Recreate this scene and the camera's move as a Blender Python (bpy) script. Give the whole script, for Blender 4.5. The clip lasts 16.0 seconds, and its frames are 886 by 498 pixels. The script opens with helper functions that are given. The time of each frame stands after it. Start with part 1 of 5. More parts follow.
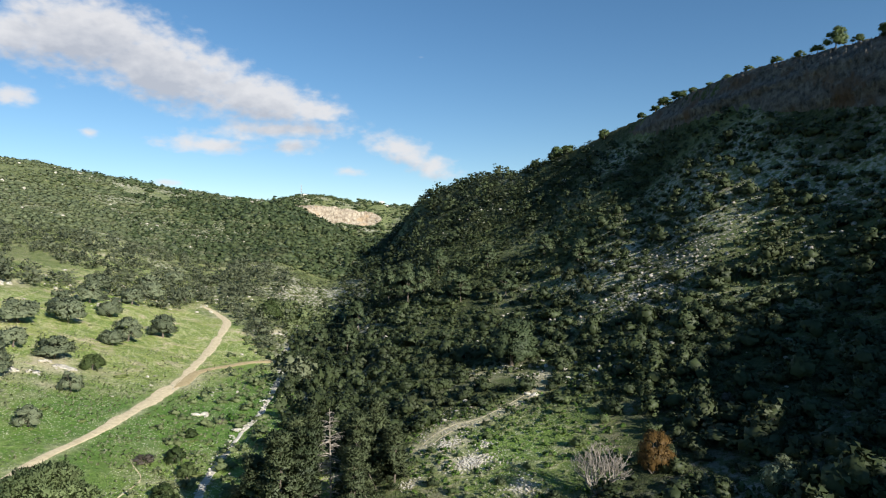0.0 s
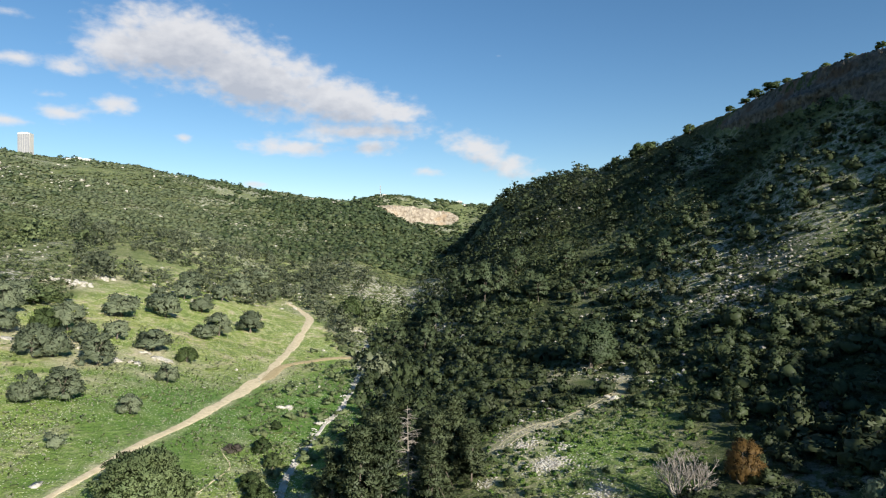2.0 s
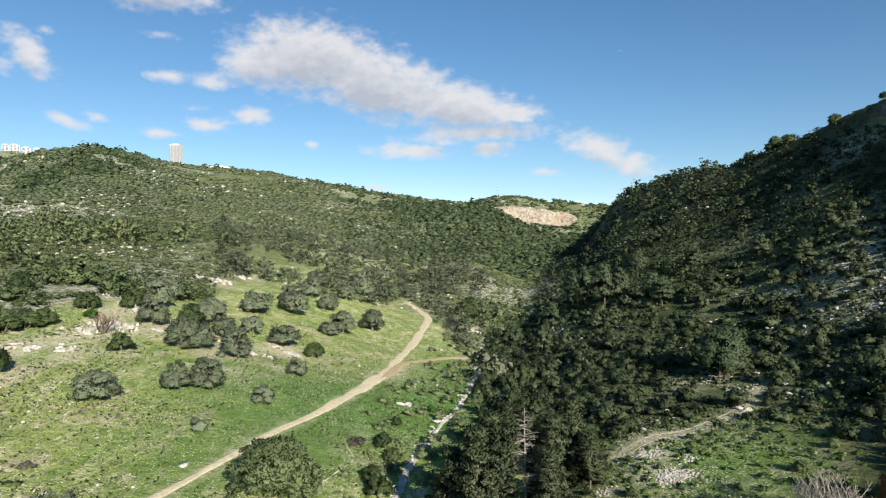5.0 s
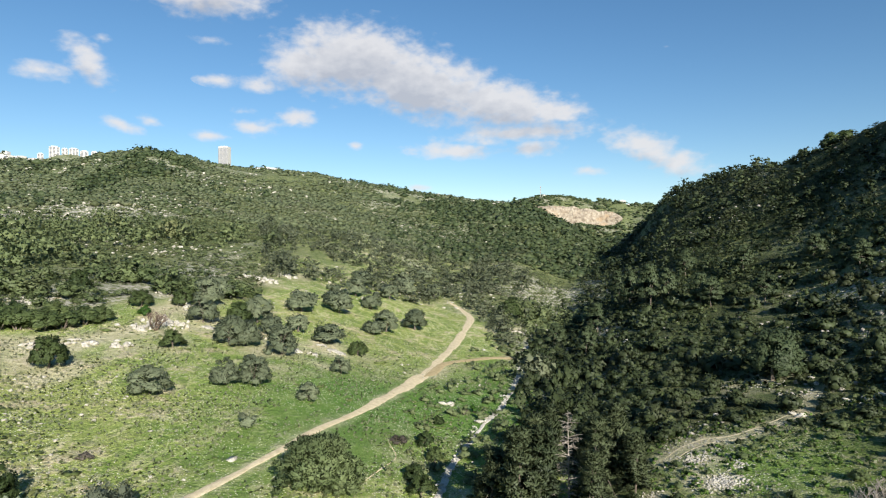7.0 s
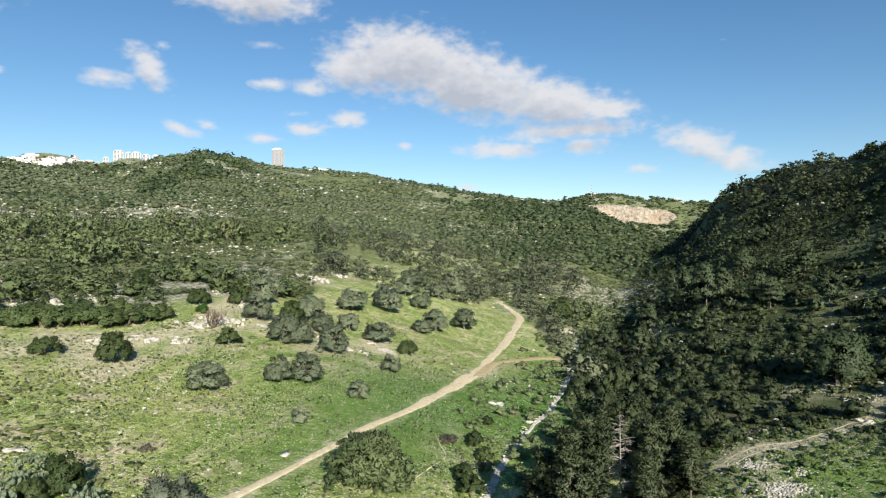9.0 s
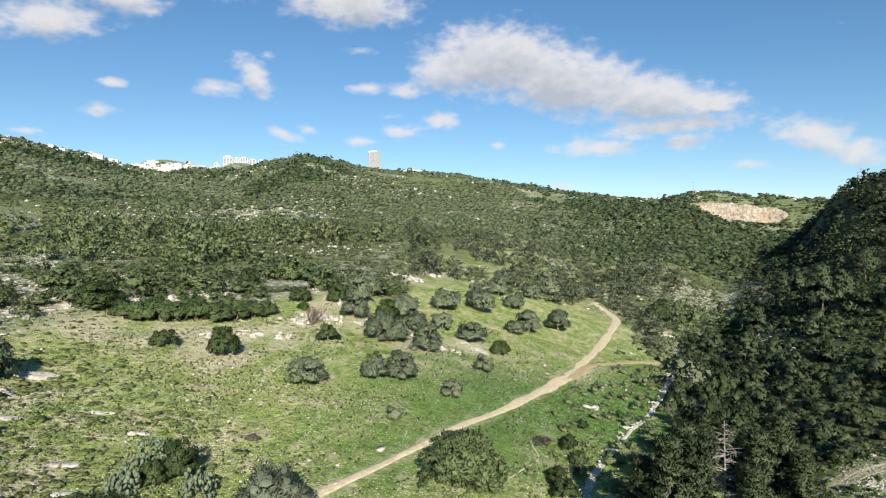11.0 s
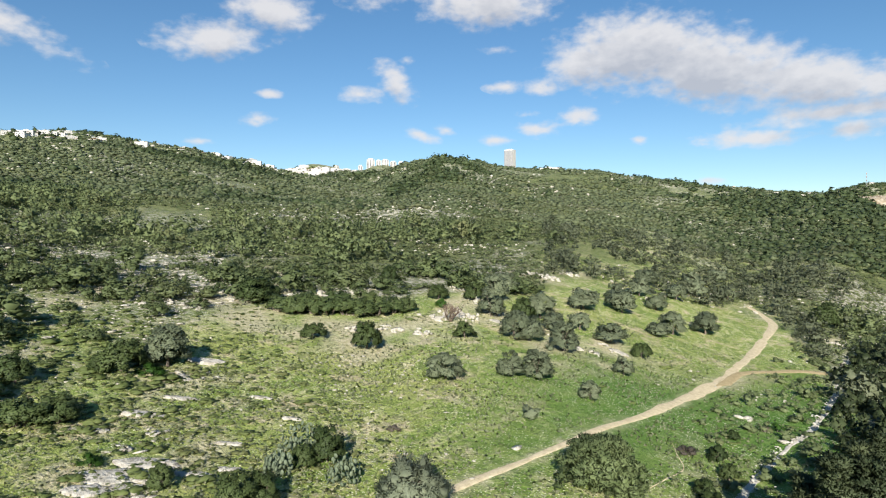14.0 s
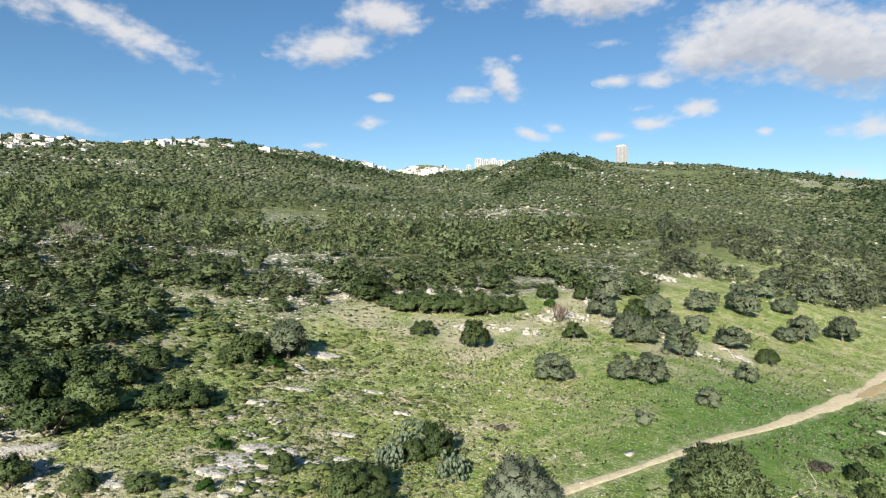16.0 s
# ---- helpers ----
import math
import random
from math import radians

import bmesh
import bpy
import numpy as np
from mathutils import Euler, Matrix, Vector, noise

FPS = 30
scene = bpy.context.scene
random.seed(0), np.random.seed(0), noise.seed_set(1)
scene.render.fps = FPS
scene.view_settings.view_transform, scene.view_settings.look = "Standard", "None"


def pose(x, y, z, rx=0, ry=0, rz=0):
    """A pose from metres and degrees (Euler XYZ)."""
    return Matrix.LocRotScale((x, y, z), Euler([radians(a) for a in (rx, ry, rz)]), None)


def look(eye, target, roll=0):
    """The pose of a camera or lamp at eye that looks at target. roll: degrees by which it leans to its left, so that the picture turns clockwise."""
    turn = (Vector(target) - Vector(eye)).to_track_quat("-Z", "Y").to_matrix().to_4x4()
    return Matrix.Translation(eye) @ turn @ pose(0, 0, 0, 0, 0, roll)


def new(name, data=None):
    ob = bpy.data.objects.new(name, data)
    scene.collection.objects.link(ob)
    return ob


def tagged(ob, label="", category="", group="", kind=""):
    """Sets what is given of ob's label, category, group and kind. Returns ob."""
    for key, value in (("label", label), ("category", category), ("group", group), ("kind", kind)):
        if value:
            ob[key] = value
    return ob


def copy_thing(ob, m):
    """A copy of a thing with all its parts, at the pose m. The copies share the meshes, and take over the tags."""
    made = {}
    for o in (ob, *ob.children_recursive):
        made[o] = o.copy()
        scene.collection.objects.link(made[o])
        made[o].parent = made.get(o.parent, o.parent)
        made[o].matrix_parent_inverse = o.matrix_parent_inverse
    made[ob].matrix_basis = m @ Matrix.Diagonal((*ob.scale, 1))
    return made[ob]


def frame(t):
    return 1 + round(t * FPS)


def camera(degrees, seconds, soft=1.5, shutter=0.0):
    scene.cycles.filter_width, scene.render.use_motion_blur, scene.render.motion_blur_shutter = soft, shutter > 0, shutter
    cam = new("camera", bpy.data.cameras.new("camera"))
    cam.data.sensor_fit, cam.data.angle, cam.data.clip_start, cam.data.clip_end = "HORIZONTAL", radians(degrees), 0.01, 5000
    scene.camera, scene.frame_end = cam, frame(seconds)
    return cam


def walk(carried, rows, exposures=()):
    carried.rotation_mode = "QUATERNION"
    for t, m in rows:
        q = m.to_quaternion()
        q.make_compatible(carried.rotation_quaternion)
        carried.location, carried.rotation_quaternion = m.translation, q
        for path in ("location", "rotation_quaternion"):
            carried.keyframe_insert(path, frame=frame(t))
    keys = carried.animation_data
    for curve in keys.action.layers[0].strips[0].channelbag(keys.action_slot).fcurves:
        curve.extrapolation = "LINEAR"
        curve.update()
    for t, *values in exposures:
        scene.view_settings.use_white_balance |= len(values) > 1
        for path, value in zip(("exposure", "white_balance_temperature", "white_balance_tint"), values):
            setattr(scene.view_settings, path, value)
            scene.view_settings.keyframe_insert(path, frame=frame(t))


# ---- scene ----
# The valley is set out from the point below the lens: bearing in degrees to the left of straight ahead, distance in metres.
EYE = 31.0

# yaw, pitch and roll of the hovering camera, which turns on the spot
TURN = ((0.0, 0.0, -.22, .10), (0.5, 1.74, -.21, .08), (1.0, 3.43, -.21, .05), (1.5, 5.09, -.23, .04), (2.0, 6.91, -.27, .05),
        (2.5, 8.86, -.26, .05), (3.0, 10.76, -.24, .04), (3.5, 12.57, -.22, .06), (4.0, 14.24, -.19, .05), (6.5, 20.62, -.18, .0),
        (7.0, 21.18, -.18, .0), (7.5, 21.98, -.19, .04), (8.0, 22.80, -.20, .06), (10.5, 31.73, -.23, .07), (11.0, 33.90, -.22, .05),
        (11.5, 36.06, -.23, .03), (12.0, 38.22, -.24, .03), (12.5, 40.17, -.27, .05), (13.0, 42.05, -.30, .08), (13.5, 43.87, -.33, .1),
        (14.0, 46.05, -.33, .1), (14.5, 48.30, -.35, .07), (15.0, 50.74, -.36, .1), (15.5, 53.30, -.38, .13), (16.0, 55.73, -.39, .15))
cam = camera(69.5, 16.0, soft=1.15)
walk(cam, [(t, pose(0, 0, EYE, 90 + p, r, y)) for t, y, p, r in TURN])

# ---- light ----
SUN_BEARING, SUN_HEIGHT = -139.0, 24.5
sun = new("sun", bpy.data.lights.new("sun", "SUN"))
sun.data.energy, sun.data.angle, sun.data.color = 5.0, radians(.53), (1.0, .95, .87)
_b, _h = radians(SUN_BEARING), radians(SUN_HEIGHT)
sun.matrix_world = look((-math.sin(_b) * math.cos(_h) * 400, math.cos(_b) * math.cos(_h) * 400, math.sin(_h) * 400 + EYE), (0, 0, EYE))

world = bpy.data.worlds.new("sky")
scene.world = world
world.use_nodes = True
wn, wl = world.node_tree.nodes, world.node_tree.links
wn.clear()
SKY_STRENGTH, CLOUD_LIGHT = .083, .65


def wmath(op, a, b=None, c=None):
    n = wn.new("ShaderNodeMath")
    n.operation = op
    for k, v in enumerate((a, b, c)):
        if v is None:
            continue
        if isinstance(v, (int, float)):
            n.inputs[k].default_value = v
        else:
            wl.new(v, n.inputs[k])
    return n.outputs[0]


sky = wn.new("ShaderNodeTexSky")
sky.sky_type, sky.sun_disc = "NISHITA", False
sky.sun_elevation, sky.sun_rotation = radians(SUN_HEIGHT), radians(-SUN_BEARING)
sky.altitude, sky.air_density, sky.dust_density, sky.ozone_density = 500, .97, .0, 2.2
where = wn.new("ShaderNodeTexCoord")
split = wn.new("ShaderNodeSeparateXYZ")
wl.new(where.outputs["Generated"], split.inputs[0])
sx, sy, sz = split.outputs
az = wmath("MULTIPLY", wmath("ARCTAN2", wmath("MULTIPLY", sx, -1.0), sy), 180 / math.pi)
el = wmath("MULTIPLY", wmath("ARCSINE", sz), 180 / math.pi)
plane = wn.new("ShaderNodeCombineXYZ")
wl.new(az, plane.inputs[0])
wl.new(el, plane.inputs[1])


def wnoise(scale, detail, rough, offset, vector):
    n = wn.new("ShaderNodeTexNoise")
    n.inputs["Scale"].default_value, n.inputs["Detail"].default_value, n.inputs["Roughness"].default_value = scale, detail, rough
    m = wn.new("ShaderNodeMapping")
    m.inputs["Location"].default_value = (offset, offset * .7, 0)
    m.inputs["Scale"].default_value = (.75, 1.25, 1)
    wl.new(vector, m.inputs["Vector"])
    wl.new(m.outputs[0], n.inputs["Vector"])
    return n.outputs[0]


# Clouds: bearing, height, half length, half thickness, lean (degrees), thickness of the veil
CLOUDS = ((29.0, 16.1, 6.56, 3.14, 0, 1.5), (23.1, 14.3, 7.58, 2.99, -15, 1.5), (16.0, 12.7, 6.12, 1.93, -8, 1.4), (11.5, 11.9, 3.55, 1.03, -6, 1.2), (14.1, 10.0, 6.85, 0.96, 4, 1.0),
          (20.4, 8.5, 3.98, 0.74, 0, 1.1), (13.0, 8.8, 2.24, 0.81, 0, 1.0), (3.8, 8.6, 3.15, 1.4, -15, 1.0), (0.8, 7.1, 2.69, 1.11, -8, 1.0), (8.1, 6.6, 1.57, 0.46, 0, 0.8),
          (33.8, 15.6, 3.27, 2.13, 0, 1.2), (42.1, 20.7, 5.95, 2.01, 0, 1.3), (53.3, 13.2, 2.41, 0.72, 0, 1.0), (50.3, 14.2, 2.12, 1.27, -38, 1.1), (61.2, 12.9, 1.07, 0.36, 0, 0.8),
          (62.2, 10.8, 1.52, 0.63, 0, 0.95), (48.0, 9.7, 1.74, 0.59, -18, 0.9), (45.7, 10.2, 1.38, 0.45, -10, 0.8), (40.4, 13.8, 1.75, 0.5, 0, 0.9), (37.4, 13.8, 1.56, 0.86, 0, 0.95),
          (37.6, 10.2, 2.05, 0.71, 0, 0.95), (34.0, 11.2, 1.66, 0.76, 0, 0.95), (41.4, 9.3, 1.52, 0.45, 0, 0.85), (49.3, 16.1, 0.64, 0.34, 0, 0.6), (38.6, 11.4, 1.34, 0.4, 0, 0.6),
          (40.9, 16.9, 1.78, 0.45, 0, 0.45), (66.9, 8.7, 1.3, 0.34, 0, 0.6), (29.0, 8.9, 0.92, 0.35, 0, 0.7), (23.6, 5.3, 1.38, 0.35, 0, 0.7), (1.9, 16.5, 0.53, 0.22, 0, 0.4),
          (83.0, 17.0, 7.54, 1.44, -20, 0.85), (88.3, 17.6, 4.15, 1.28, -10, 0.6), (65.9, 16.9, 4.37, 1.5, 4, 1.2), (60.9, 19.5, 3.85, 1.62, -8, 1.2), (87.2, 9.5, 4.49, 0.65, -8, 0.7),
          (51.8, 20.9, 3.24, 0.91, 0, 0.5))


def density(lift):
    """How thick the clouds stand, a little higher up in the sky by lift degrees."""
    shifted = wn.new("ShaderNodeVectorMath")
    shifted.operation = "ADD"
    shifted.inputs[1].default_value = (0, lift, 0)
    wl.new(plane.outputs[0], shifted.inputs[0])
    total = None
    for cb, ch, cw, ct, lean, veil in CLOUDS:
        m = wn.new("ShaderNodeMapping")
        m.vector_type = "TEXTURE"
        m.inputs["Location"].default_value, m.inputs["Rotation"].default_value = (cb, ch, 0), (0, 0, radians(-lean))
        m.inputs["Scale"].default_value = (cw, ct, 1)
        wl.new(shifted.outputs[0], m.inputs["Vector"])
        d = wn.new("ShaderNodeVectorMath")
        d.operation = "LENGTH"
        wl.new(m.outputs[0], d.inputs[0])
        one = wmath("MULTIPLY", wmath("MAXIMUM", wmath("SUBTRACT", 1.36, d.outputs["Value"]), 0.0), veil + .1)
        total = one if total is None else wmath("MAXIMUM", total, one)
    puff, knob, wisp = wnoise(.34, 3, .5, 3.0, shifted.outputs[0]), wnoise(.95, 4, .5, 5.0, shifted.outputs[0]), wnoise(2.6, 4, .55, 9.0, shifted.outputs[0])
    rough = wmath("ADD", wmath("MULTIPLY", wmath("SUBTRACT", puff, .5), 1.3), wmath("ADD", wmath("MULTIPLY", wmath("SUBTRACT", knob, .5), 1.6), wmath("MULTIPLY", wmath("SUBTRACT", wisp, .5), .34)))
    body = wmath("ADD", total, rough)
    return wmath("MULTIPLY", body, wmath("GREATER_THAN", total, .02))


here, above = density(0.0), density(1.5)
cover = wn.new("ShaderNodeMapRange")
cover.interpolation_type = "SMOOTHSTEP"
cover.inputs["From Min"].default_value, cover.inputs["From Max"].default_value = .15, 1.4
cover.inputs["To Max"].default_value = .9
wl.new(here, cover.inputs["Value"])
shade = wn.new("ShaderNodeValToRGB")
shade.color_ramp.elements[0].color, shade.color_ramp.elements[1].color = (.86, .85, .86, 1), (.55, .57, .63, 1)
shade.color_ramp.elements[0].position, shade.color_ramp.elements[1].position = .3, 1.0
wl.new(wmath("MULTIPLY", above, .52), shade.inputs[0])
air, cloud = wn.new("ShaderNodeBackground"), wn.new("ShaderNodeBackground")
air.inputs["Strength"].default_value, cloud.inputs["Strength"].default_value = SKY_STRENGTH, CLOUD_LIGHT
deep = wn.new("ShaderNodeHueSaturation")
deep.inputs["Hue"].default_value, deep.inputs["Saturation"].default_value = .498, 1.19
wl.new(sky.outputs[0], deep.inputs["Color"])
wl.new(deep.outputs[0], air.inputs["Color"])
wl.new(shade.outputs[0], cloud.inputs["Color"])
mix, world_out = wn.new("ShaderNodeMixShader"), wn.new("ShaderNodeOutputWorld")
wl.new(cover.outputs[0], mix.inputs[0])
wl.new(air.outputs[0], mix.inputs[1])
wl.new(cloud.outputs[0], mix.inputs[2])
wl.new(mix.outputs[0], world_out.inputs["Surface"])
scene.view_settings.exposure = 0.55


# ---- materials ----
def material(name, rough=.8):
    m = bpy.data.materials.new(name)
    m.use_nodes = True
    b = m.node_tree.nodes["Principled BSDF"]
    b.inputs["Roughness"].default_value = rough
    b.inputs["Specular IOR Level"].default_value = .25
    return m, m.node_tree.nodes, m.node_tree.links, b


def tex_noise(n, l, scale, detail=4, rough=.55, vector=None):
    t = n.new("ShaderNodeTexNoise")
    t.inputs["Scale"].default_value, t.inputs["Detail"].default_value, t.inputs["Roughness"].default_value = scale, detail, rough
    if vector is not None:
        l.new(vector, t.inputs["Vector"])
    return t.outputs[0]


def ramp(n, l, value, stops):
    r = n.new("ShaderNodeValToRGB")
    e = r.color_ramp.elements
    while len(e) < len(stops):
        e.new(.5)
    for k, (p, c) in enumerate(stops):
        e[k].position, e[k].color = p, (*c, 1)
    l.new(value, r.inputs[0])
    return r.outputs[0]


def blend(n, l, factor, a, b, mode="MIX"):
    m = n.new("ShaderNodeMix")
    m.data_type, m.blend_type = "RGBA", mode
    for v, s in ((factor, m.inputs[0]), (a, m.inputs[6]), (b, m.inputs[7])):
        if isinstance(v, (int, float)):
            s.default_value = v
        elif isinstance(v, tuple):
            s.default_value = (*v, 1)
        else:
            l.new(v, s)
    return m.outputs[2]


def span(n, l, value, a, b, lo=0.0, hi=1.0):
    m = n.new("ShaderNodeMapRange")
    m.interpolation_type = "SMOOTHSTEP"
    for k, v in zip((1, 2, 3, 4), (a, b, lo, hi)):
        m.inputs[k].default_value = v
    l.new(value, m.inputs[0])
    return m.outputs[0]


def times(n, l, a, b, op="MULTIPLY"):
    m = n.new("ShaderNodeMath")
    m.operation = op
    for k, v in enumerate((a, b)):
        if isinstance(v, (int, float)):
            m.inputs[k].default_value = v
        else:
            l.new(v, m.inputs[k])
    return m.outputs[0]


def bump(n, l, b, value, strength, distance):
    k = n.new("ShaderNodeBump")
    k.inputs["Strength"].default_value, k.inputs["Distance"].default_value = strength, distance
    l.new(value, k.inputs["Height"])
    l.new(k.outputs[0], b.inputs["Normal"])


def place(n):
    return n.new("ShaderNodeNewGeometry").outputs["Position"]


def attribute(n, name):
    a = n.new("ShaderNodeAttribute")
    a.attribute_name = name
    return a.outputs["Fac"]


def foliage(name, dark, light, joined=False, warm=None, thinness=.28):
    """Leaves: tone varies from plant to plant and from clump to clump."""
    m, n, l, b = material(name, .55)
    geo = n.new("ShaderNodeNewGeometry")
    plant = attribute(n, "tint") if joined else n.new("ShaderNodeObjectInfo").outputs["Random"]
    grain = span(n, l, tex_noise(n, l, .9, 3, .6, geo.outputs["Position"]), .3, .7)
    tone = times(n, l, times(n, l, plant, .55), times(n, l, times(n, l, geo.outputs["Random Per Island"], .2), times(n, l, grain, .25), "ADD"), "ADD")
    c = ramp(n, l, tone, ((.1, dark), (.85, light)))
    if warm:
        c = blend(n, l, span(n, l, tex_noise(n, l, .045, 2, .5, geo.outputs["Position"]), .56, .7), c, warm)
        c = blend(n, l, span(n, l, tex_noise(n, l, .012, 3, .55, geo.outputs["Position"]), .42, .62, 0, .55), c, tuple(v * .75 for v in light))
    l.new(c, b.inputs["Base Color"])
    thin = n.new("ShaderNodeBsdfTranslucent")
    l.new(c, thin.inputs["Color"])
    mx = n.new("ShaderNodeMixShader")
    mx.inputs[0].default_value = thinness
    l.new(b.outputs[0], mx.inputs[1])
    l.new(thin.outputs[0], mx.inputs[2])
    l.new(mx.outputs[0], n["Material Output"].inputs["Surface"])
    return m


def rock(name, pale, dark, scale=.5, warm=None):
    m, n, l, b = material(name, .9)
    p = place(n)
    c = ramp(n, l, tex_noise(n, l, scale, 8, .65, p), ((.3, dark), (.62, pale)))
    if warm:
        c = blend(n, l, span(n, l, tex_noise(n, l, scale * .22, 4, .6, p), .5, .66), c, warm)
    fine = tex_noise(n, l, scale * 6, 5, .6, p)
    c = blend(n, l, .4, c, ramp(n, l, fine, ((.3, (.5, .5, .5)), (.65, (1, 1, 1)))), "MULTIPLY")
    l.new(c, b.inputs["Base Color"])
    bump(n, l, b, tex_noise(n, l, scale * 2, 8, .65, p), .8, .5)
    return m


def wood(name, a, c2):
    m, n, l, b = material(name, .85)
    c = ramp(n, l, tex_noise(n, l, 3, 5, .6, place(n)), ((.35, a), (.65, c2)))
    l.new(c, b.inputs["Base Color"])
    return m


def ground_material():
    m, n, l, b = material("hillside_ground", .95)
    p = place(n)
    big, mid, fine = tex_noise(n, l, .028, 5, .6, p), tex_noise(n, l, .16, 6, .65, p), tex_noise(n, l, 1.1, 6, .7, p)
    grass = blend(n, l, span(n, l, mid, .38, .62), (.175, .275, .046), (.36, .425, .105))
    grass = blend(n, l, span(n, l, fine, .45, .7, 0, .6), grass, (.38, .42, .125))
    grass = blend(n, l, span(n, l, big, .5, .66, 0, .75), grass, (.36, .395, .11))
    # dry earth shows through in patches
    earth = blend(n, l, span(n, l, fine, .35, .6), (.36, .28, .16), (.68, .58, .38))
    grass = blend(n, l, span(n, l, times(n, l, mid, times(n, l, fine, .5), "ADD"), .76, .90), grass, earth)
    straw = tex_noise(n, l, 3.2, 3, .6, p)
    grass = blend(n, l, span(n, l, straw, .52, .64, 0, .55), grass, (.60, .61, .24))
    grass = blend(n, l, span(n, l, straw, .44, .34, 0, .3), grass, (.07, .11, .03))
    clump = tex_noise(n, l, .55, 5, .62, p)
    grass = blend(n, l, span(n, l, clump, .50, .64, 0, .6), grass, (.13, .175, .048))
    grass = blend(n, l, span(n, l, clump, .42, .32, 0, .45), grass, (.46, .45, .17))
    # pale trodden lines and drifts of dry straw run along the slope
    turn = n.new("ShaderNodeMapping")
    turn.vector_type = "TEXTURE"
    turn.inputs["Rotation"].default_value, turn.inputs["Scale"].default_value = (0, 0, radians(112)), (11, 1.3, 3)
    l.new(p, turn.inputs["Vector"])
    drift_noise, wavy = n.new("ShaderNodeTexNoise"), n.new("ShaderNodeVectorMath")
    drift_noise.inputs["Scale"].default_value, wavy.operation = .06, "MULTIPLY_ADD"
    l.new(p, drift_noise.inputs["Vector"])
    l.new(drift_noise.outputs["Color"], wavy.inputs[0])
    wavy.inputs[1].default_value = (3, 9, 0)
    l.new(turn.outputs[0], wavy.inputs[2])
    lines = times(n, l, span(n, l, tex_noise(n, l, 1.0, 6, .72, wavy.outputs[0]), .51, .58), span(n, l, tex_noise(n, l, .035, 3, .6, p), .38, .52))
    grass = blend(n, l, times(n, l, times(n, l, lines, span(n, l, fine, .40, .60)), .62), grass, (.74, .69, .38))
    lush = attribute(n, "lush")
    grass = blend(n, l, times(n, l, lush, .85), grass, blend(n, l, span(n, l, fine, .35, .65), (.06, .17, .02), (.13, .25, .045)))
    scrub = blend(n, l, span(n, l, mid, .4, .62), (.105, .140, .045), (.20, .225, .085))
    scrub = blend(n, l, span(n, l, fine, .52, .66), scrub, (.30, .27, .18))
    stony = blend(n, l, span(n, l, tex_noise(n, l, .7, 8, .7, p), .46, .58), scrub, (.56, .52, .44))
    floor = blend(n, l, attribute(n, "stony"), scrub, stony)
    # undergrowth floor of the slope, its shade put into the ground colour
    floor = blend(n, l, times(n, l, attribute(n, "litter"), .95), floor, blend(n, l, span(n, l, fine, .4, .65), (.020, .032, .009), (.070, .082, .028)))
    c = blend(n, l, attribute(n, "meadow"), floor, grass)
    # small white and yellow flowers in drifts
    dots = n.new("ShaderNodeTexVoronoi")
    dots.inputs["Scale"].default_value = 2.5
    l.new(p, dots.inputs["Vector"])
    drift = times(n, l, span(n, l, tex_noise(n, l, .09, 4, .65, p), .40, .54), attribute(n, "meadow"))
    c = blend(n, l, times(n, l, times(n, l, span(n, l, dots.outputs["Distance"], .27, .17), drift), .9), c, (.92, .90, .66))
    c = blend(n, l, attribute(n, "dust"), c, blend(n, l, span(n, l, fine, .3, .7), (.50, .43, .26), (.76, .68, .47)))
    l.new(c, b.inputs["Base Color"])
    bump(n, l, b, times(n, l, times(n, l, fine, times(n, l, straw, .5), "ADD"), times(n, l, mid, 2.0), "ADD"), 1.0, .6)
    return m


def dust_material(name, a, c2, scale=1.2):
    m, n, l, b = material(name, .95)
    p = place(n)
    c = ramp(n, l, tex_noise(n, l, scale, 8, .7, p), ((.3, a), (.68, c2)))
    l.new(c, b.inputs["Base Color"])
    bump(n, l, b, tex_noise(n, l, 4, 6, .7, p), .6, .12)
    return m


def plain(name, colour, rough=.7, dirt=.15, scale=.6):
    m, n, l, b = material(name, rough)
    c = ramp(n, l, tex_noise(n, l, scale, 5, .6, place(n)), ((.3, tuple(v * (1 - dirt) for v in colour)), (.7, colour)))
    l.new(c, b.inputs["Base Color"])
    return m


M_GROUND = ground_material()
M_TRACK = dust_material("pale_track_dust", (.50, .40, .24), (.78, .665, .44))
M_EARTH = dust_material("ochre_earth", (.34, .26, .12), (.54, .43, .25))
M_BED = dust_material("stream_bed_gravel", (.36, .33, .27), (.80, .75, .64), .9)
M_CAROB = foliage("carob_leaves", (.045, .069, .031), (.126, .162, .079))
M_STONE = rock("white_limestone", (.76, .71, .60), (.34, .30, .23), 1.2)
# limestone darkened for the slope's grazing light; trail rubble shares it
M_DIM_STONE = rock("dimmed_limestone", (.54, .50, .43), (.24, .215, .17), 1.0)
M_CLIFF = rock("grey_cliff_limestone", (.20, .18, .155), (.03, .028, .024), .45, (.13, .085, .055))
M_QUARRY = rock("ochre_quarry_rock", (.53, .455, .345), (.165, .12, .078), .12, (.44, .325, .205))
M_BARK = wood("grey_bark", (.10, .08, .06), (.24, .20, .16))
M_TWIGS = wood("brown_twigs", (.10, .07, .05), (.22, .16, .12))
M_DEADWOOD = wood("bleached_deadwood", (.21, .18, .145), (.42, .375, .31))
M_OLIVE = foliage("olive_leaves", (.134, .164, .096), (.276, .316, .188))
M_SILVER = foliage("silvery_leaves", (.150, .180, .115), (.290, .325, .215))
M_MAQUIS = foliage("evergreen_leaves", (0.048, 0.076, 0.025), (0.127, 0.170, 0.060))
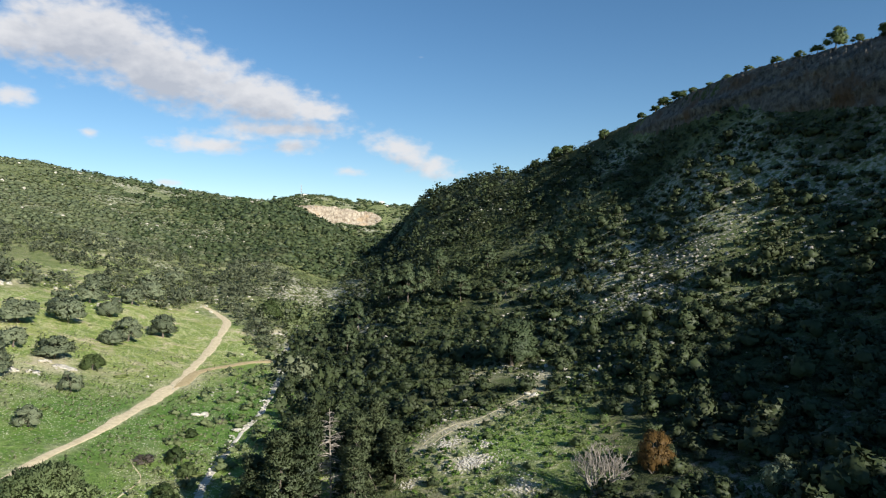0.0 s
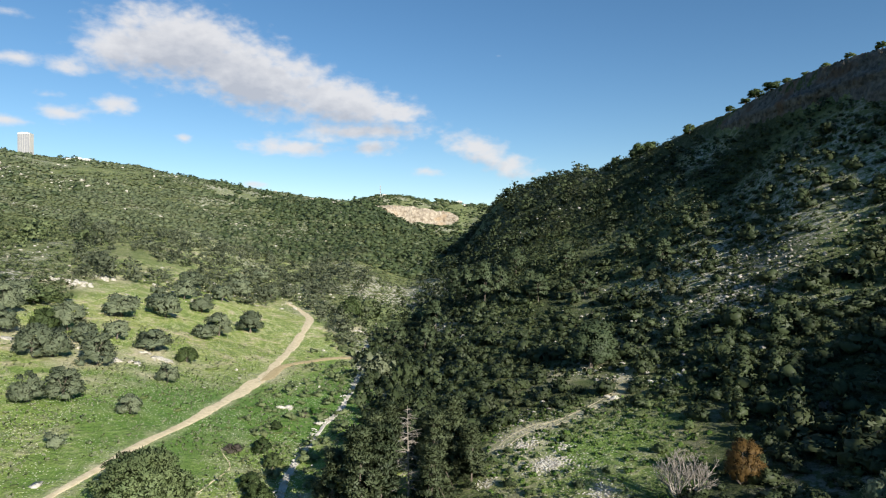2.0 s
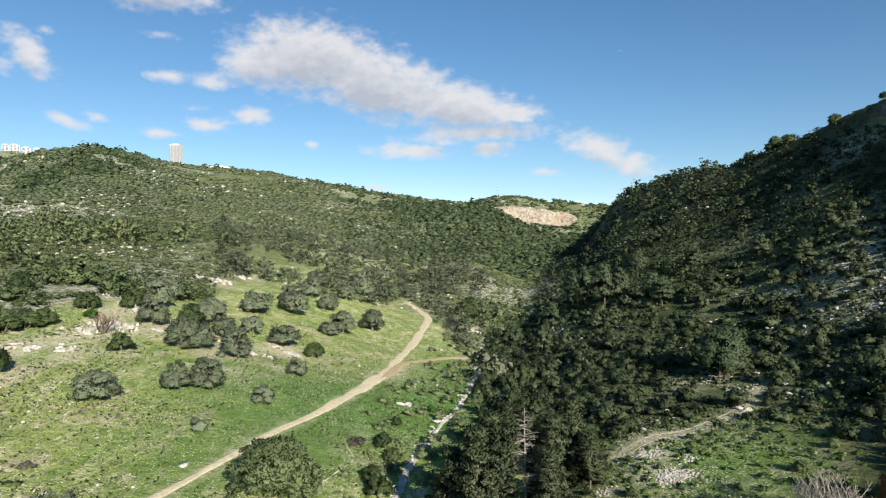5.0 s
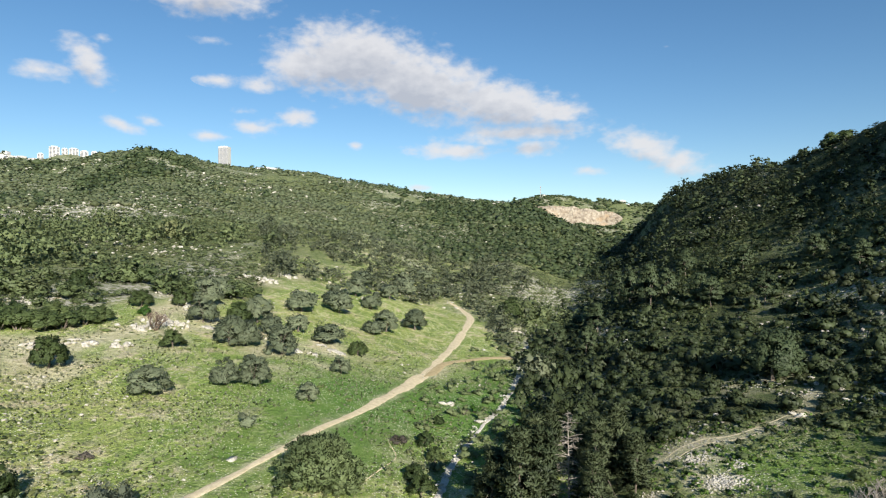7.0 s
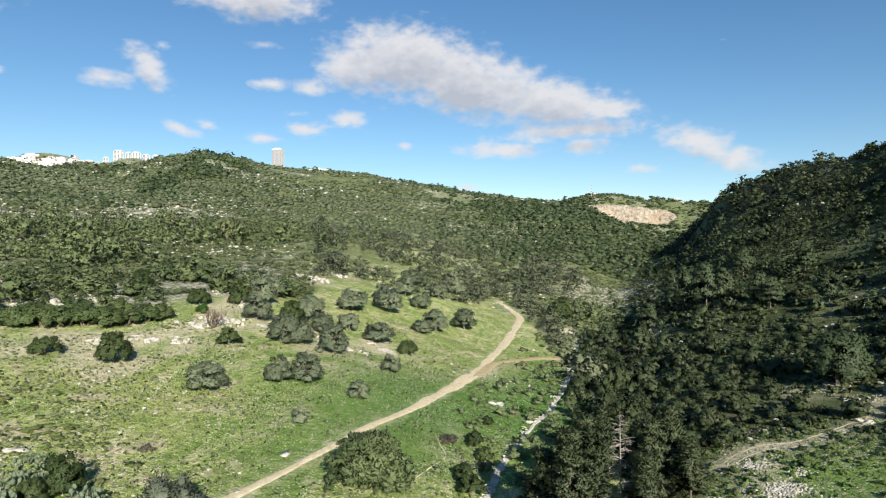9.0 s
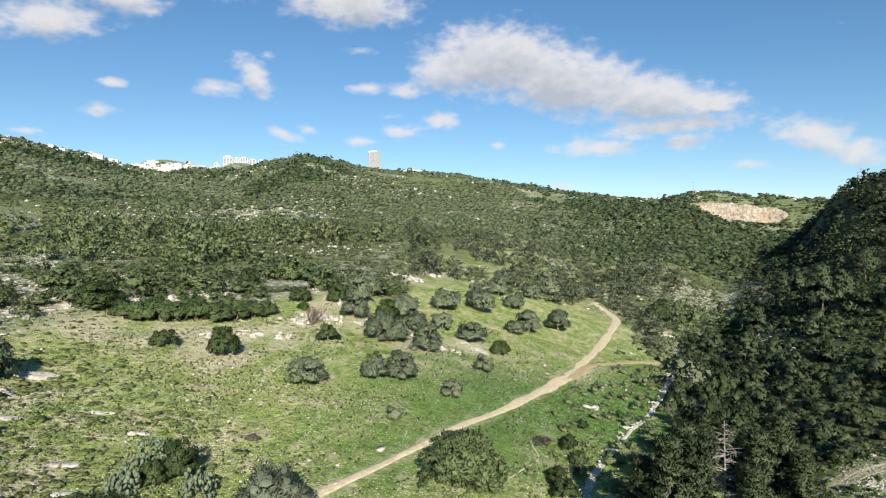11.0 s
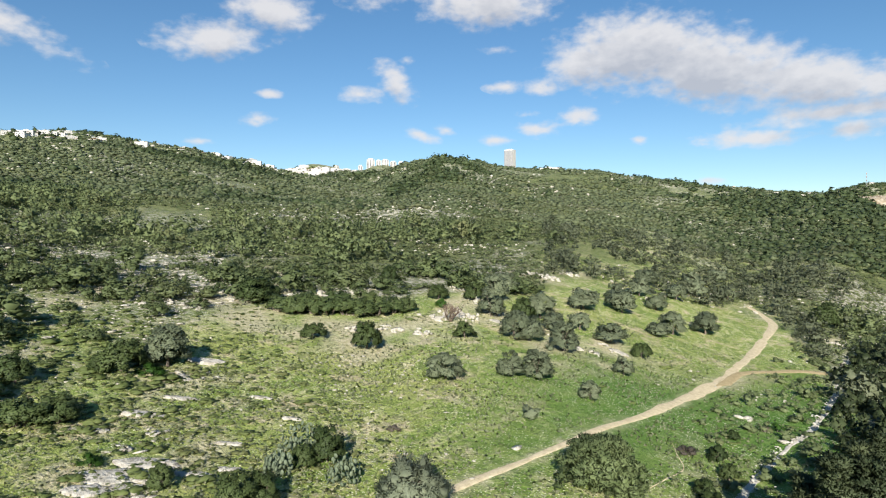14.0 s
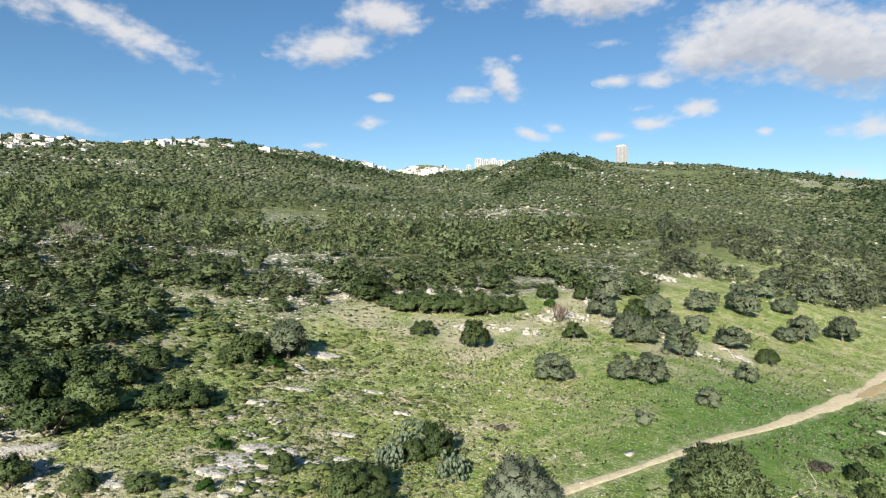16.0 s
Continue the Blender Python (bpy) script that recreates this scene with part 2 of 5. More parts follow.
M_MASTIC = foliage("mastic_leaves", (0.066, 0.102, 0.036), (0.180, 0.230, 0.084))
M_YOUNG = foliage("young_pine_needles", (.104, .148, .060), (.231, .289, .125))
M_CONIFER = foliage("conifer_needles", (.049, .070, .033), (.154, .186, .088))
M_BRIGHT = foliage("fresh_green_leaves", (.035, .085, .012), (.075, .17, .028))
M_RUSSET = foliage("russet_leaves", (.120, .072, .022), (.270, .165, .055))
M_GREYBUSH = foliage("grey_twigs", (.10, .085, .065), (.22, .19, .15))
M_CACTUS = foliage("cactus_pads", (.130, .170, .105), (.250, .300, .190))
J_SCRUB = foliage("scrub_leaves", (.128, .167, .071), (.235, .277, .125), True, (.216, .232, .109))
J_THICKET = foliage("thicket_leaves", (.083, .120, .046), (.185, .230, .094), True, (.179, .197, .088))
# dark evergreen leaves, deepened further: the slope's shade put into their colour
J_SHADED_MAQUIS = foliage("shaded_maquis_leaves", (.018, .029, .011), (.076, .099, .041), True, (.058, .068, .031), .15)
# distant garrigue: paler and greyer, air haze put into the leaf colour
J_HAZED = foliage("hazed_garrigue_leaves", (.112, .141, .070), (.196, .229, .116), True, (.178, .193, .102))
# dark far trees, deepened to carry a cloud's shadow on the hilltop
J_DARKWOOD = foliage("dark_crowns", (.038, .060, .024), (.110, .145, .060), True, (.100, .115, .052))
J_OLIVE = foliage("grove_leaves", (.083, .101, .056), (.194, .216, .124), True)
J_PINE = foliage("wood_needles", (.122, .162, .067), (.228, .273, .115), True, (.213, .223, .101))
J_GRASS = foliage("grass_blades", (.10, .15, .035), (.56, .55, .34), True)
J_HERB = foliage("herb_leaves", (.05, .11, .016), (.15, .24, .05), True)
J_HERBS = foliage("slope_herb_leaves", (.044, .066, .021), (.112, .142, .053), True)
J_CUSHION = foliage("thorny_cushions", (.112, .160, .046), (.216, .262, .088), True, (.218, .212, .092), .35)


# ---- building tools ----
def link_mesh(name, verts, faces, mat, parent=None, smooth=False, tint=None, normals=None):
    """A mesh object out of arrays of vertices and of triangles or quads."""
    verts, faces = np.asarray(verts, np.float32), np.asarray(faces, np.int32)
    me = bpy.data.meshes.new(name)
    me.vertices.add(len(verts))
    me.vertices.foreach_set("co", verts.ravel())
    k = faces.shape[1]
    me.loops.add(faces.size)
    me.loops.foreach_set("vertex_index", faces.ravel())
    me.polygons.add(len(faces))
    me.polygons.foreach_set("loop_start", np.arange(0, faces.size, k, dtype=np.int32))
    me.polygons.foreach_set("loop_total", np.full(len(faces), k, np.int32))
    if smooth:
        me.polygons.foreach_set("use_smooth", np.ones(len(faces), bool))
    if tint is not None:
        me.attributes.new("tint", "FLOAT", "POINT").data.foreach_set("value", np.asarray(tint, np.float32))
    me.materials.append(mat)
    me.update(calc_edges=True)
    me.validate()
    if normals is not None:  # leaves take the light as the clump they belong to does
        me.attributes.new("custom_normal", "FLOAT_VECTOR", "POINT").data.foreach_set("vector", np.asarray(normals, np.float32).ravel())
    ob = new(name, me)
    if parent is not None:
        ob.parent = parent
    return ob


def part(name, bm, mat, parent, label=""):
    me = bpy.data.meshes.new(name)
    bm.to_mesh(me)
    bm.free()
    me.materials.append(mat)
    ob = new(name, me)
    ob.parent = parent
    return tagged(ob, label) if label else ob


def box_bm(x0, y0, z0, x1, y1, z1, bevel=0.0):
    bm = bmesh.new()
    bmesh.ops.create_cube(bm, size=1)
    for v in bm.verts:
        v.co = Vector((x0 + (v.co.x + .5) * (x1 - x0), y0 + (v.co.y + .5) * (y1 - y0), z0 + (v.co.z + .5) * (z1 - z0)))
    if bevel:
        bmesh.ops.bevel(bm, geom=bm.edges[:], offset=bevel, segments=1, affect="EDGES")
    return bm


_ico = bmesh.new()
bmesh.ops.create_icosphere(_ico, subdivisions=1, radius=1)
ICO_V = np.array([v.co[:] for v in _ico.verts])
ICO_F = np.array([[v.index for v in f.verts] for f in _ico.faces])
_ico.free()
OCTA_V = np.array([[1, 0, 0], [-1, 0, 0], [0, 1, 0], [0, -1, 0], [0, 0, 1], [0, 0, -1.0]])
OCTA_F = np.array([[0, 2, 4], [2, 1, 4], [1, 3, 4], [3, 0, 4], [2, 0, 5], [1, 2, 5], [3, 1, 5], [0, 3, 5]])


def rounded(d, at):
    """Normals of a crown: those of its clumps, turned a little towards those of the whole."""
    n = .5 * d / np.linalg.norm(d, axis=1)[:, None] + 1.3 * (at - (0, 0, .3)) / .5
    return n / np.linalg.norm(n, axis=1)[:, None]


def leaves(rng, centres, radii, count, size, spread=.42, spike=0.0, inner=.5):
    """Loose leaf sprays on the outside of clumps: arrays of triangles and of their normals."""
    k = len(centres)
    which = rng.integers(0, k, count)
    d = rng.normal(size=(count, 3))
    d /= np.linalg.norm(d, axis=1)[:, None]
    d[:, 2] = np.where(d[:, 2] < -.55, -d[:, 2], d[:, 2])
    at = centres[which] + d * radii[which] * rng.uniform(inner, 1.16 + max(0, inner - .5) * .25, (count, 1))
    out = d + rng.normal(size=(count, 3)) * spread
    out /= np.linalg.norm(out, axis=1)[:, None]
    u = np.cross(out, rng.normal(size=(count, 3)))
    u /= np.linalg.norm(u, axis=1)[:, None]
    v = np.cross(out, u)
    s = size * rng.uniform(.6, 1.35, (count, 1))
    soft = np.repeat(rounded(d + rng.normal(size=(count, 3)) * .7, at), 3, 0)
    if spike:  # needles: narrow sprays that point outwards and up
        u = d * (1, 1, .5) + (0, 0, .35) + rng.normal(size=(count, 3)) * .45
        u /= np.linalg.norm(u, axis=1)[:, None]
        v = np.cross(u, rng.normal(size=(count, 3)))
        v /= np.linalg.norm(v, axis=1)[:, None]
        tri = np.stack([at + u * s * 1.5 * (1, 1, spike), at + (v * .5 - u * .35) * s * (1, 1, spike), at + (-v * .5 - u * .35) * s * (1, 1, spike)], 1)
        face = np.cross(tri[:, 1] - tri[:, 0], tri[:, 2] - tri[:, 0])
        back = (face * d).sum(1) < 0
        tri[back] = tri[back][:, [0, 2, 1]]
        return tri.reshape(-1, 3), np.arange(count * 3).reshape(-1, 3), soft
    tri = np.stack([at + u * s, at - u * s * .6 + v * s * .75, at - u * s * .45 - v * s * .8], 1)
    return tri.reshape(-1, 3), np.arange(count * 3).reshape(-1, 3), soft


def cores(rng, centres, radii, share=.8, cheap=False):
    vs, fs, ns = [], [], []
    bv, bf = (OCTA_V * 1.12, OCTA_F) if cheap else (ICO_V, ICO_F)
    for i, (c, r) in enumerate(zip(centres, radii)):
        turn = rng.uniform(0, 1.57)
        spun = np.stack([bv[:, 0] * math.cos(turn) - bv[:, 1] * math.sin(turn), bv[:, 0] * math.sin(turn) + bv[:, 1] * math.cos(turn), bv[:, 2]], 1)
        vs.append(c + spun * r * share * rng.uniform(.8, 1.15, (len(bv), 1)))
        fs.append(bf + i * len(bv))
        ns.append(rounded(spun, vs[-1]))
    return np.concatenate(vs), np.concatenate(fs), np.concatenate(ns)


def joined(*pieces):
    vs, fs, ns, o = [], [], [], 0
    for v, f, n in pieces:
        vs.append(v)
        fs.append(f + o)
        ns.append(n)
        o += len(v)
    return np.concatenate(vs), np.concatenate(fs), np.concatenate(ns)


def clumps(rng, shape, k):
    """Centres and radii of the clumps of a crown one metre wide and one high, standing on the ground."""
    if shape == "round":  # olives and evergreen oaks: wide, lumpy, flat below
        a, q = rng.uniform(0, 6.28, k), np.sqrt(rng.uniform(0, 1, k))
        z = .2 + .56 * (1 - q ** 4.5) * rng.uniform(.1, 1.1, k) + rng.uniform(-.06, .06, k)
        c = np.stack([np.cos(a) * q * .39, np.sin(a) * q * .36, z], 1)
        r = np.stack([rng.uniform(.15, .22, k)] * 2 + [rng.uniform(.13, .19, k)], 1)
    elif shape == "bush":  # down to the ground
        a, q = rng.uniform(0, 6.28, k), np.sqrt(rng.uniform(0, 1, k))
        z = .18 + .54 * (1 - q ** 3.2) * rng.uniform(.2, 1.1, k)
        c = np.stack([np.cos(a) * q * .39, np.sin(a) * q * .36, z], 1)
        r = np.stack([rng.uniform(.14, .22, k)] * 2 + [rng.uniform(.15, .24, k)], 1)
    elif shape == "thicket":  # low, uneven, grown together
        a, q = rng.uniform(0, 6.28, k), np.sqrt(rng.uniform(0, 1, k))
        c = np.stack([np.cos(a) * q * .5, np.sin(a) * q * .5, rng.uniform(.25, .62, k) * (1 - .35 * q)], 1)
        r = np.stack([rng.uniform(.11, .2, k)] * 2 + [rng.uniform(.2, .34, k)], 1)
    elif shape == "mound":  # evergreen shrubs clipped round by wind and goats
        a, q = rng.uniform(0, 6.28, k), rng.uniform(.06, .34, k)
        c = np.stack([np.cos(a) * q, np.sin(a) * q, .2 + rng.uniform(.0, .42, k) * (1 - 2 * q)], 1)
        r = np.stack([rng.uniform(.15, .26, k)] * 2 + [rng.uniform(.15, .27, k)], 1)
    elif shape == "clump":  # one crown far off
        c = np.stack([rng.uniform(-.05, .05, k), rng.uniform(-.05, .05, k), np.full(k, .34)], 1)
        r = np.stack([rng.uniform(.38, .6, k), rng.uniform(.38, .6, k), rng.uniform(.4, .6, k)], 1)
    elif shape == "upright":  # many upward sprays, down to the ground
        a, q = rng.uniform(0, 6.28, k), np.sqrt(rng.uniform(0, 1, k))
        c = np.stack([np.cos(a) * q * .42, np.sin(a) * q * .42, .2 + .6 * (1 - q ** 1.8) * rng.uniform(.35, 1.05, k)], 1)
        r = np.stack([rng.uniform(.07, .14, k)] * 2 + [rng.uniform(.10, .19, k)], 1)
    elif shape == "ragged":  # a young pine: leaning sprays of uneven length
        a, z = rng.uniform(0, 6.28, k), rng.uniform(.08, .9, k)
        q = .5 * np.sqrt(np.clip(1 - z ** 1.6, 0, 1)) * rng.uniform(.25, 1, k) * (1 + .35 * np.sin(a * 3 + 1) * (1 - z))
        c = np.stack([np.cos(a) * q, np.sin(a) * q, z], 1)
        r = np.stack([rng.uniform(.05, .12, k)] * 2 + [rng.uniform(.05, .12, k)], 1)
    elif shape == "pine":  # open tiers, broad top
        z = np.sort(rng.uniform(.28, .92, k))
        q = (.40 * np.sin(np.clip((1.02 - z) / .74, 0, 1) * 1.75) + .03) * rng.uniform(.35, 1.0, k)
        a = rng.uniform(0, 6.28, k)
        c = np.stack([np.cos(a) * q, np.sin(a) * q, z], 1)
        r = np.stack([rng.uniform(.12, .19, k)] * 2 + [rng.uniform(.055, .09, k)], 1)
    elif shape == "cone":  # dense conifers
        z = .08 + .87 * (rng.integers(0, 13, k) + rng.uniform(0, .35, k)) / 13  # whorls of boughs
        a = rng.uniform(0, 6.28, k)
        q = .45 * (1.04 - z) ** .8 * rng.uniform(.3, 1, k) * (1 + .25 * np.sin(a * 2 + z * 9))
        z = z - q * .12
        c = np.stack([np.cos(a) * q, np.sin(a) * q, z], 1)
        r = np.stack([rng.uniform(.065, .125, k)] * 2 + [rng.uniform(.022, .045, k)], 1)
    else:  # a wide low cushion
        a, q = rng.uniform(0, 6.28, k), np.sqrt(rng.uniform(0, 1, k))
        c = np.stack([np.cos(a) * q * .3, np.sin(a) * q * .3, .3 + .2 * (1 - q)], 1)
        r = np.stack([rng.uniform(.2, .3, k)] * 2 + [rng.uniform(.3, .45, k)], 1)
    usual = {"round": 17, "bush": 11, "thicket": 6, "pine": 22}.get(shape, k)
    return c, r * (usual / k) ** .34 * rng.uniform(.75, 1.2, (k, 1))


def tube(bm, points, radii, sides=6):
    """One bent, tapering branch."""
    rings = []
    for k, (p, r) in enumerate(zip(points, radii)):
        a, b = Vector(points[max(0, k - 1)]), Vector(points[min(len(points) - 1, k + 1)])
        t = (b - a).to_track_quat("Z", "Y").to_matrix()
        rings.append([bm.verts.new(Vector(p) + t @ Vector((math.cos(j / sides * 6.283) * r, math.sin(j / sides * 6.283) * r, 0))) for j in range(sides)])
    for lo, hi in zip(rings, rings[1:]):
        for j in range(sides):
            bm.faces.new((lo[j], lo[(j + 1) % sides], hi[(j + 1) % sides], hi[j]))


def limb(bm, a, b, r0, r1, sides=6):
    tube(bm, (a, b), (r0, r1), sides)


def timber(rng, centres, thick, fork, bark, ob):
    """Trunk and limbs of a tree."""
    bend = Vector((rng.uniform(-.04, .04), rng.uniform(-.04, .04), fork))
    bm = bmesh.new()
    tube(bm, ((0, 0, -.08), bend * .5, bend, bend + Vector((0, 0, .12))), (thick, thick * .8, thick * .65, thick * .3), 7)
    part("trunk", bm, bark, ob)
    for c in centres:
        c = Vector(c)
        bm = bmesh.new()
        tube(bm, (bend, bend.lerp(c, .5) + Vector((0, 0, .03)), c), (thick * .45, thick * .28, thick * .1), 5)
        part("limb", bm, bark, ob)


def tree(name, shape, k, count, size, crown_mat, seed, thick=.035, fork=.25, bark=None, spread=.5, share=.7, spike=0.0):
    """A tree one metre wide and high: trunk with limbs, crown of loose leaf sprays. Scaled where it is set."""
    rng = np.random.default_rng(seed)
    c, r = clumps(rng, shape, k)
    ob = new(name)
    timber(rng, c[:: max(1, k // 6)], thick, fork, bark or M_BARK, ob)
    v, f, n = joined(cores(rng, c, r, share), leaves(rng, c, r, count, size, spread, spike))
    link_mesh("crown", v, f, crown_mat, ob, normals=n)
    return ob


def shrub(name, shape, k, count, size, mat, seed):
    rng = np.random.default_rng(seed)
    c, r = clumps(rng, shape, k)
    ob = new(name)
    for q in c[:: max(1, k // 4)]:
        bm = bmesh.new()
        limb(bm, (q[0] * .2, q[1] * .2, -.05), (q[0], q[1], q[2]), .02, .008, 5)
        part("stem", bm, M_BARK, ob)
    v, f, n = joined(cores(rng, c, r, .6), leaves(rng, c, r, count, size))
    link_mesh("crown", v, f, mat, ob, normals=n)
    return ob


def set_at(ob, b, r, w, h, turn=0.0, sink=.1):
    x, y = polar(b, r)
    return Matrix.LocRotScale((x, y, ground_z(x, y) - sink), Euler((0, 0, turn)), (w, w, h))


def plant(kinds, rows, label, category, group, seed=0):
    """Set one copy of the kinds, in turn, for every row of bearing, distance, width and height."""
    rng = np.random.default_rng(seed)
    for i, (b, r, w, h) in enumerate(rows):
        o = copy_thing(kinds[i % len(kinds)], set_at(None, b, r, w, h, rng.uniform(0, 6.28)))
        tagged(o, label, category, group)


def drop(ob):
    """Take a pattern away once its copies stand."""
    for o in (*ob.children_recursive, ob):
        bpy.data.objects.remove(o)


# ---- lie of the land ----

def lattice(seed):
    return np.random.default_rng(seed).random((256, 256))


LATTICES = [lattice(s) for s in range(6)]


def value_noise(x, y, size, k=0):
    """Smooth noise, -1 to 1, with lumps of that size in metres."""
    u, v = np.asarray(x) / size + 1000.0, np.asarray(y) / size + 1000.0
    i, j = np.floor(u).astype(int), np.floor(v).astype(int)
    f, g = u - i, v - j
    f, g = f * f * (3 - 2 * f), g * g * (3 - 2 * g)
    a = LATTICES[k % 6]
    i0, i1, j0, j1 = i % 256, (i + 1) % 256, j % 256, (j + 1) % 256
    return 2 * ((a[i0, j0] * (1 - f) + a[i1, j0] * f) * (1 - g) + (a[i0, j1] * (1 - f) + a[i1, j1] * f) * g) - 1


def fbm(x, y, size, octaves=3, k=0):
    return sum(value_noise(x, y, size / 2 ** o, k + o) / 2 ** o for o in range(octaves))


# Profiles of the valley sides by bearing: near ground, lower slope, upper slope, crest (heights from the lens's level).
BEARING = np.array([-180, -136, -100, -70, -45, -30, -22, -15, -8, -3, 2, 6.5, 10, 14, 20, 27, 33, 40, 47, 53, 60, 67, 75, 83, 91, 110, 140, 180.])
NEAR_R = np.array([60, 60, 50, 50, 60, 70, 72, 76, 82, 86, 86, 86, 90, 100, 85, 90, 75, 72, 70, 68, 66, 64, 62, 60, 60, 60, 60, 60.])
NEAR_Z = np.array([-28, -25, -20, -20, -21, -22, -24, -25, -26, -27, -28.3, -30, -31, -30.5, -31, -28, -26.5, -26, -25.5, -25, -24, -23.5, -23, -23, -24, -25, -27, -28])
LOW_R = np.array([120, 120, 90, 95, 115, 115, 122, 130, 150, 165, 180, 200, 270, 190, 225, 160, 130, 130, 130, 135, 135, 130, 120, 110, 105, 110, 120, 120.])
LOW_Z = np.array([-15, -14, 14, 9, -4, -14.4, -16, -18, -20, -21, -22, -26, -29, -29.5, -24, -24, -22, -19, -17.5, -16.5, -15.5, -15, -15, -15, -15, -14, -15, -15])
UP_R = np.array([200, 200, 130, 140, 168, 205, 235, 285, 300, 300, 330, 400, 420, 420, 430, 340, 290, 260, 245, 240, 240, 235, 225, 210, 200, 200, 220, 200.])
UP_Z = np.array([0, 0, 42, 34, 30, 38, 43, 43, 21, 9, 1, -14, -14, -4, 0, 0, 0, 0, 0, 0, 0, 0, 0, 0, 0, 0, 0, 0.])
TOP_R = np.array([400, 400, 170, 170, 178, 213, 245, 297, 360, 420, 500, 620, 800, 950, 1050, 1150, 1250, 1350, 1400, 1750, 1500, 1300, 1150, 980, 880, 600, 600, 400.])
TOP_Z = np.array([20, 44, 55, 50, 51, 55, 56, 50, 41, 42, 34, -6, 22, 56, 75, 96, 126.7, 143, 168.5, 163, 146, 160, 160, 127, 107.5, 72, 60, 20.])
# Hills that stand behind: bearing, distance, height, half width across, half depth
FAR_HILLS = ((12.5, 2300, 88, 300, 420), (4.5, 2500, 128, 420, 420), (8.5, 1690, 40, 190, 110), (51.0, 1950, 66, 85, 180), (40, 2600, 190, 300, 320), (57.6, 2050, 122, 170, 190), (57.6, 1150, -10, 35, 220), (49.6, 1150, 6, 45, 200))


def across(table, b):
    """A smooth curve through the table's values by bearing."""
    n = np.gradient(table, BEARING)
    i = np.clip(np.searchsorted(BEARING, b, side="right") - 1, 0, len(BEARING) - 2)
    h = BEARING[i + 1] - BEARING[i]
    s = (b - BEARING[i]) / h
    m = (table[i + 1] - table[i]) / h
    n0, n1 = np.clip(n[i], -abs(3 * m), abs(3 * m)), np.clip(n[i + 1], -abs(3 * m), abs(3 * m))
    return ((1 + 2 * s) * (1 - s) ** 2 * table[i] + s * (1 - s) ** 2 * h * n0 + s * s * (3 - 2 * s) * table[i + 1] + s * s * (s - 1) * h * n1)


def polar(b, r):
    a = np.radians(b)
    return -np.sin(a) * r, np.cos(a) * r


def bearing_of(x, y):
    return np.degrees(np.arctan2(-np.asarray(x), np.asarray(y)))


def height(x, y):
    """The ground's height over the stream's bed, for arrays of places."""
    x, y = np.asarray(x, float), np.asarray(y, float)
    b, r = bearing_of(x, y), np.hypot(x, y)
    tr, tz = across(TOP_R, b), across(TOP_Z, b)
    ks = [np.zeros_like(r), across(NEAR_R, b), across(LOW_R, b), across(UP_R, b), tr, tr * 1.35 + 30, np.full_like(r, 6000.0)]
    zs = [np.full_like(r, -30.0), across(NEAR_Z, b), across(LOW_Z, b), across(UP_Z, b), tz, np.where(tz > 0, tz * .88, tz + 4), np.where(tz > 0, tz * .5, 20.0)]
    k, z = np.stack(ks), np.stack(zs)
    d = np.diff(z, axis=0) / np.maximum(np.diff(k, axis=0), 1e-6)
    m = np.concatenate([d[:1] * .3, np.where(d[:-1] * d[1:] > 0, 2 * d[:-1] * d[1:] / np.where(d[:-1] + d[1:] == 0, 1, d[:-1] + d[1:]), 0), d[-1:]])
    i = np.clip((r[None] >= k).sum(0) - 1, 0, 5)
    g = lambda t, j: np.take_along_axis(t, j[None], 0)[0]
    h = g(k, i + 1) - g(k, i)
    s = np.clip((r - g(k, i)) / h, 0, 1)
    out = ((1 + 2 * s) * (1 - s) ** 2 * g(z, i) + s * (1 - s) ** 2 * h * g(m, i) + s * s * (3 - 2 * s) * g(z, i + 1) + s * s * (s - 1) * h * g(m, i + 1))
    for hb, hr, hz, hw, hd in FAR_HILLS:
        hx, hy = polar(hb, hr)
        ux, uy = polar(hb, 1.0)
        along, side = (x - hx) * ux + (y - hy) * uy, (x - hx) * uy - (y - hy) * ux
        out = out + hz * np.exp(-(along / hd) ** 2 - (side / hw) ** 2)
    rough = np.clip((r - 110) / 500, 0, 1)
    out = out + fbm(x, y, 160, 3) * 7 * rough + fbm(x, y, 40, 2, 3) * (.35 + 1.2 * rough) + value_noise(x, y, 9, 2) * .18
    return out + EYE


def ground_z(x, y):
    return float(height(np.array([x]), np.array([y]))[0])

# ---- ground: one sheet from below the lens to the horizon ----
EDGE_B = [4, 8, 12, 16, 18, 22, 30, 45, 52, 60, 68, 73, 75.5, 82, 88, 96]
EDGE_R = [0, 60, 105, 185, 225, 245, 200, 165, 153, 152, 138, 115, 100, 88, 78, 50]


def meadow_at(x, y):
    """1 in the open meadow on the valley floor, 0 in the scrub."""
    b, r = bearing_of(x, y), np.hypot(x, y)
    edge = np.interp(b, EDGE_B, EDGE_R, left=0, right=0) + fbm(x, y, 22, 2, 1) * 9
    m = np.clip((edge - r) / 8 + .5, 0, 1)
    upper = np.clip(1.35 - np.hypot((b - 33.4) / 3.6, (r - 200) / 22), 0, 1)  # the grassy shelf above the olives
    grove = np.clip(1.2 - np.hypot((b - 27) / 7, (r - 215) / 48), 0, 1) * .32
    return np.maximum.reduce([m, upper, grove])


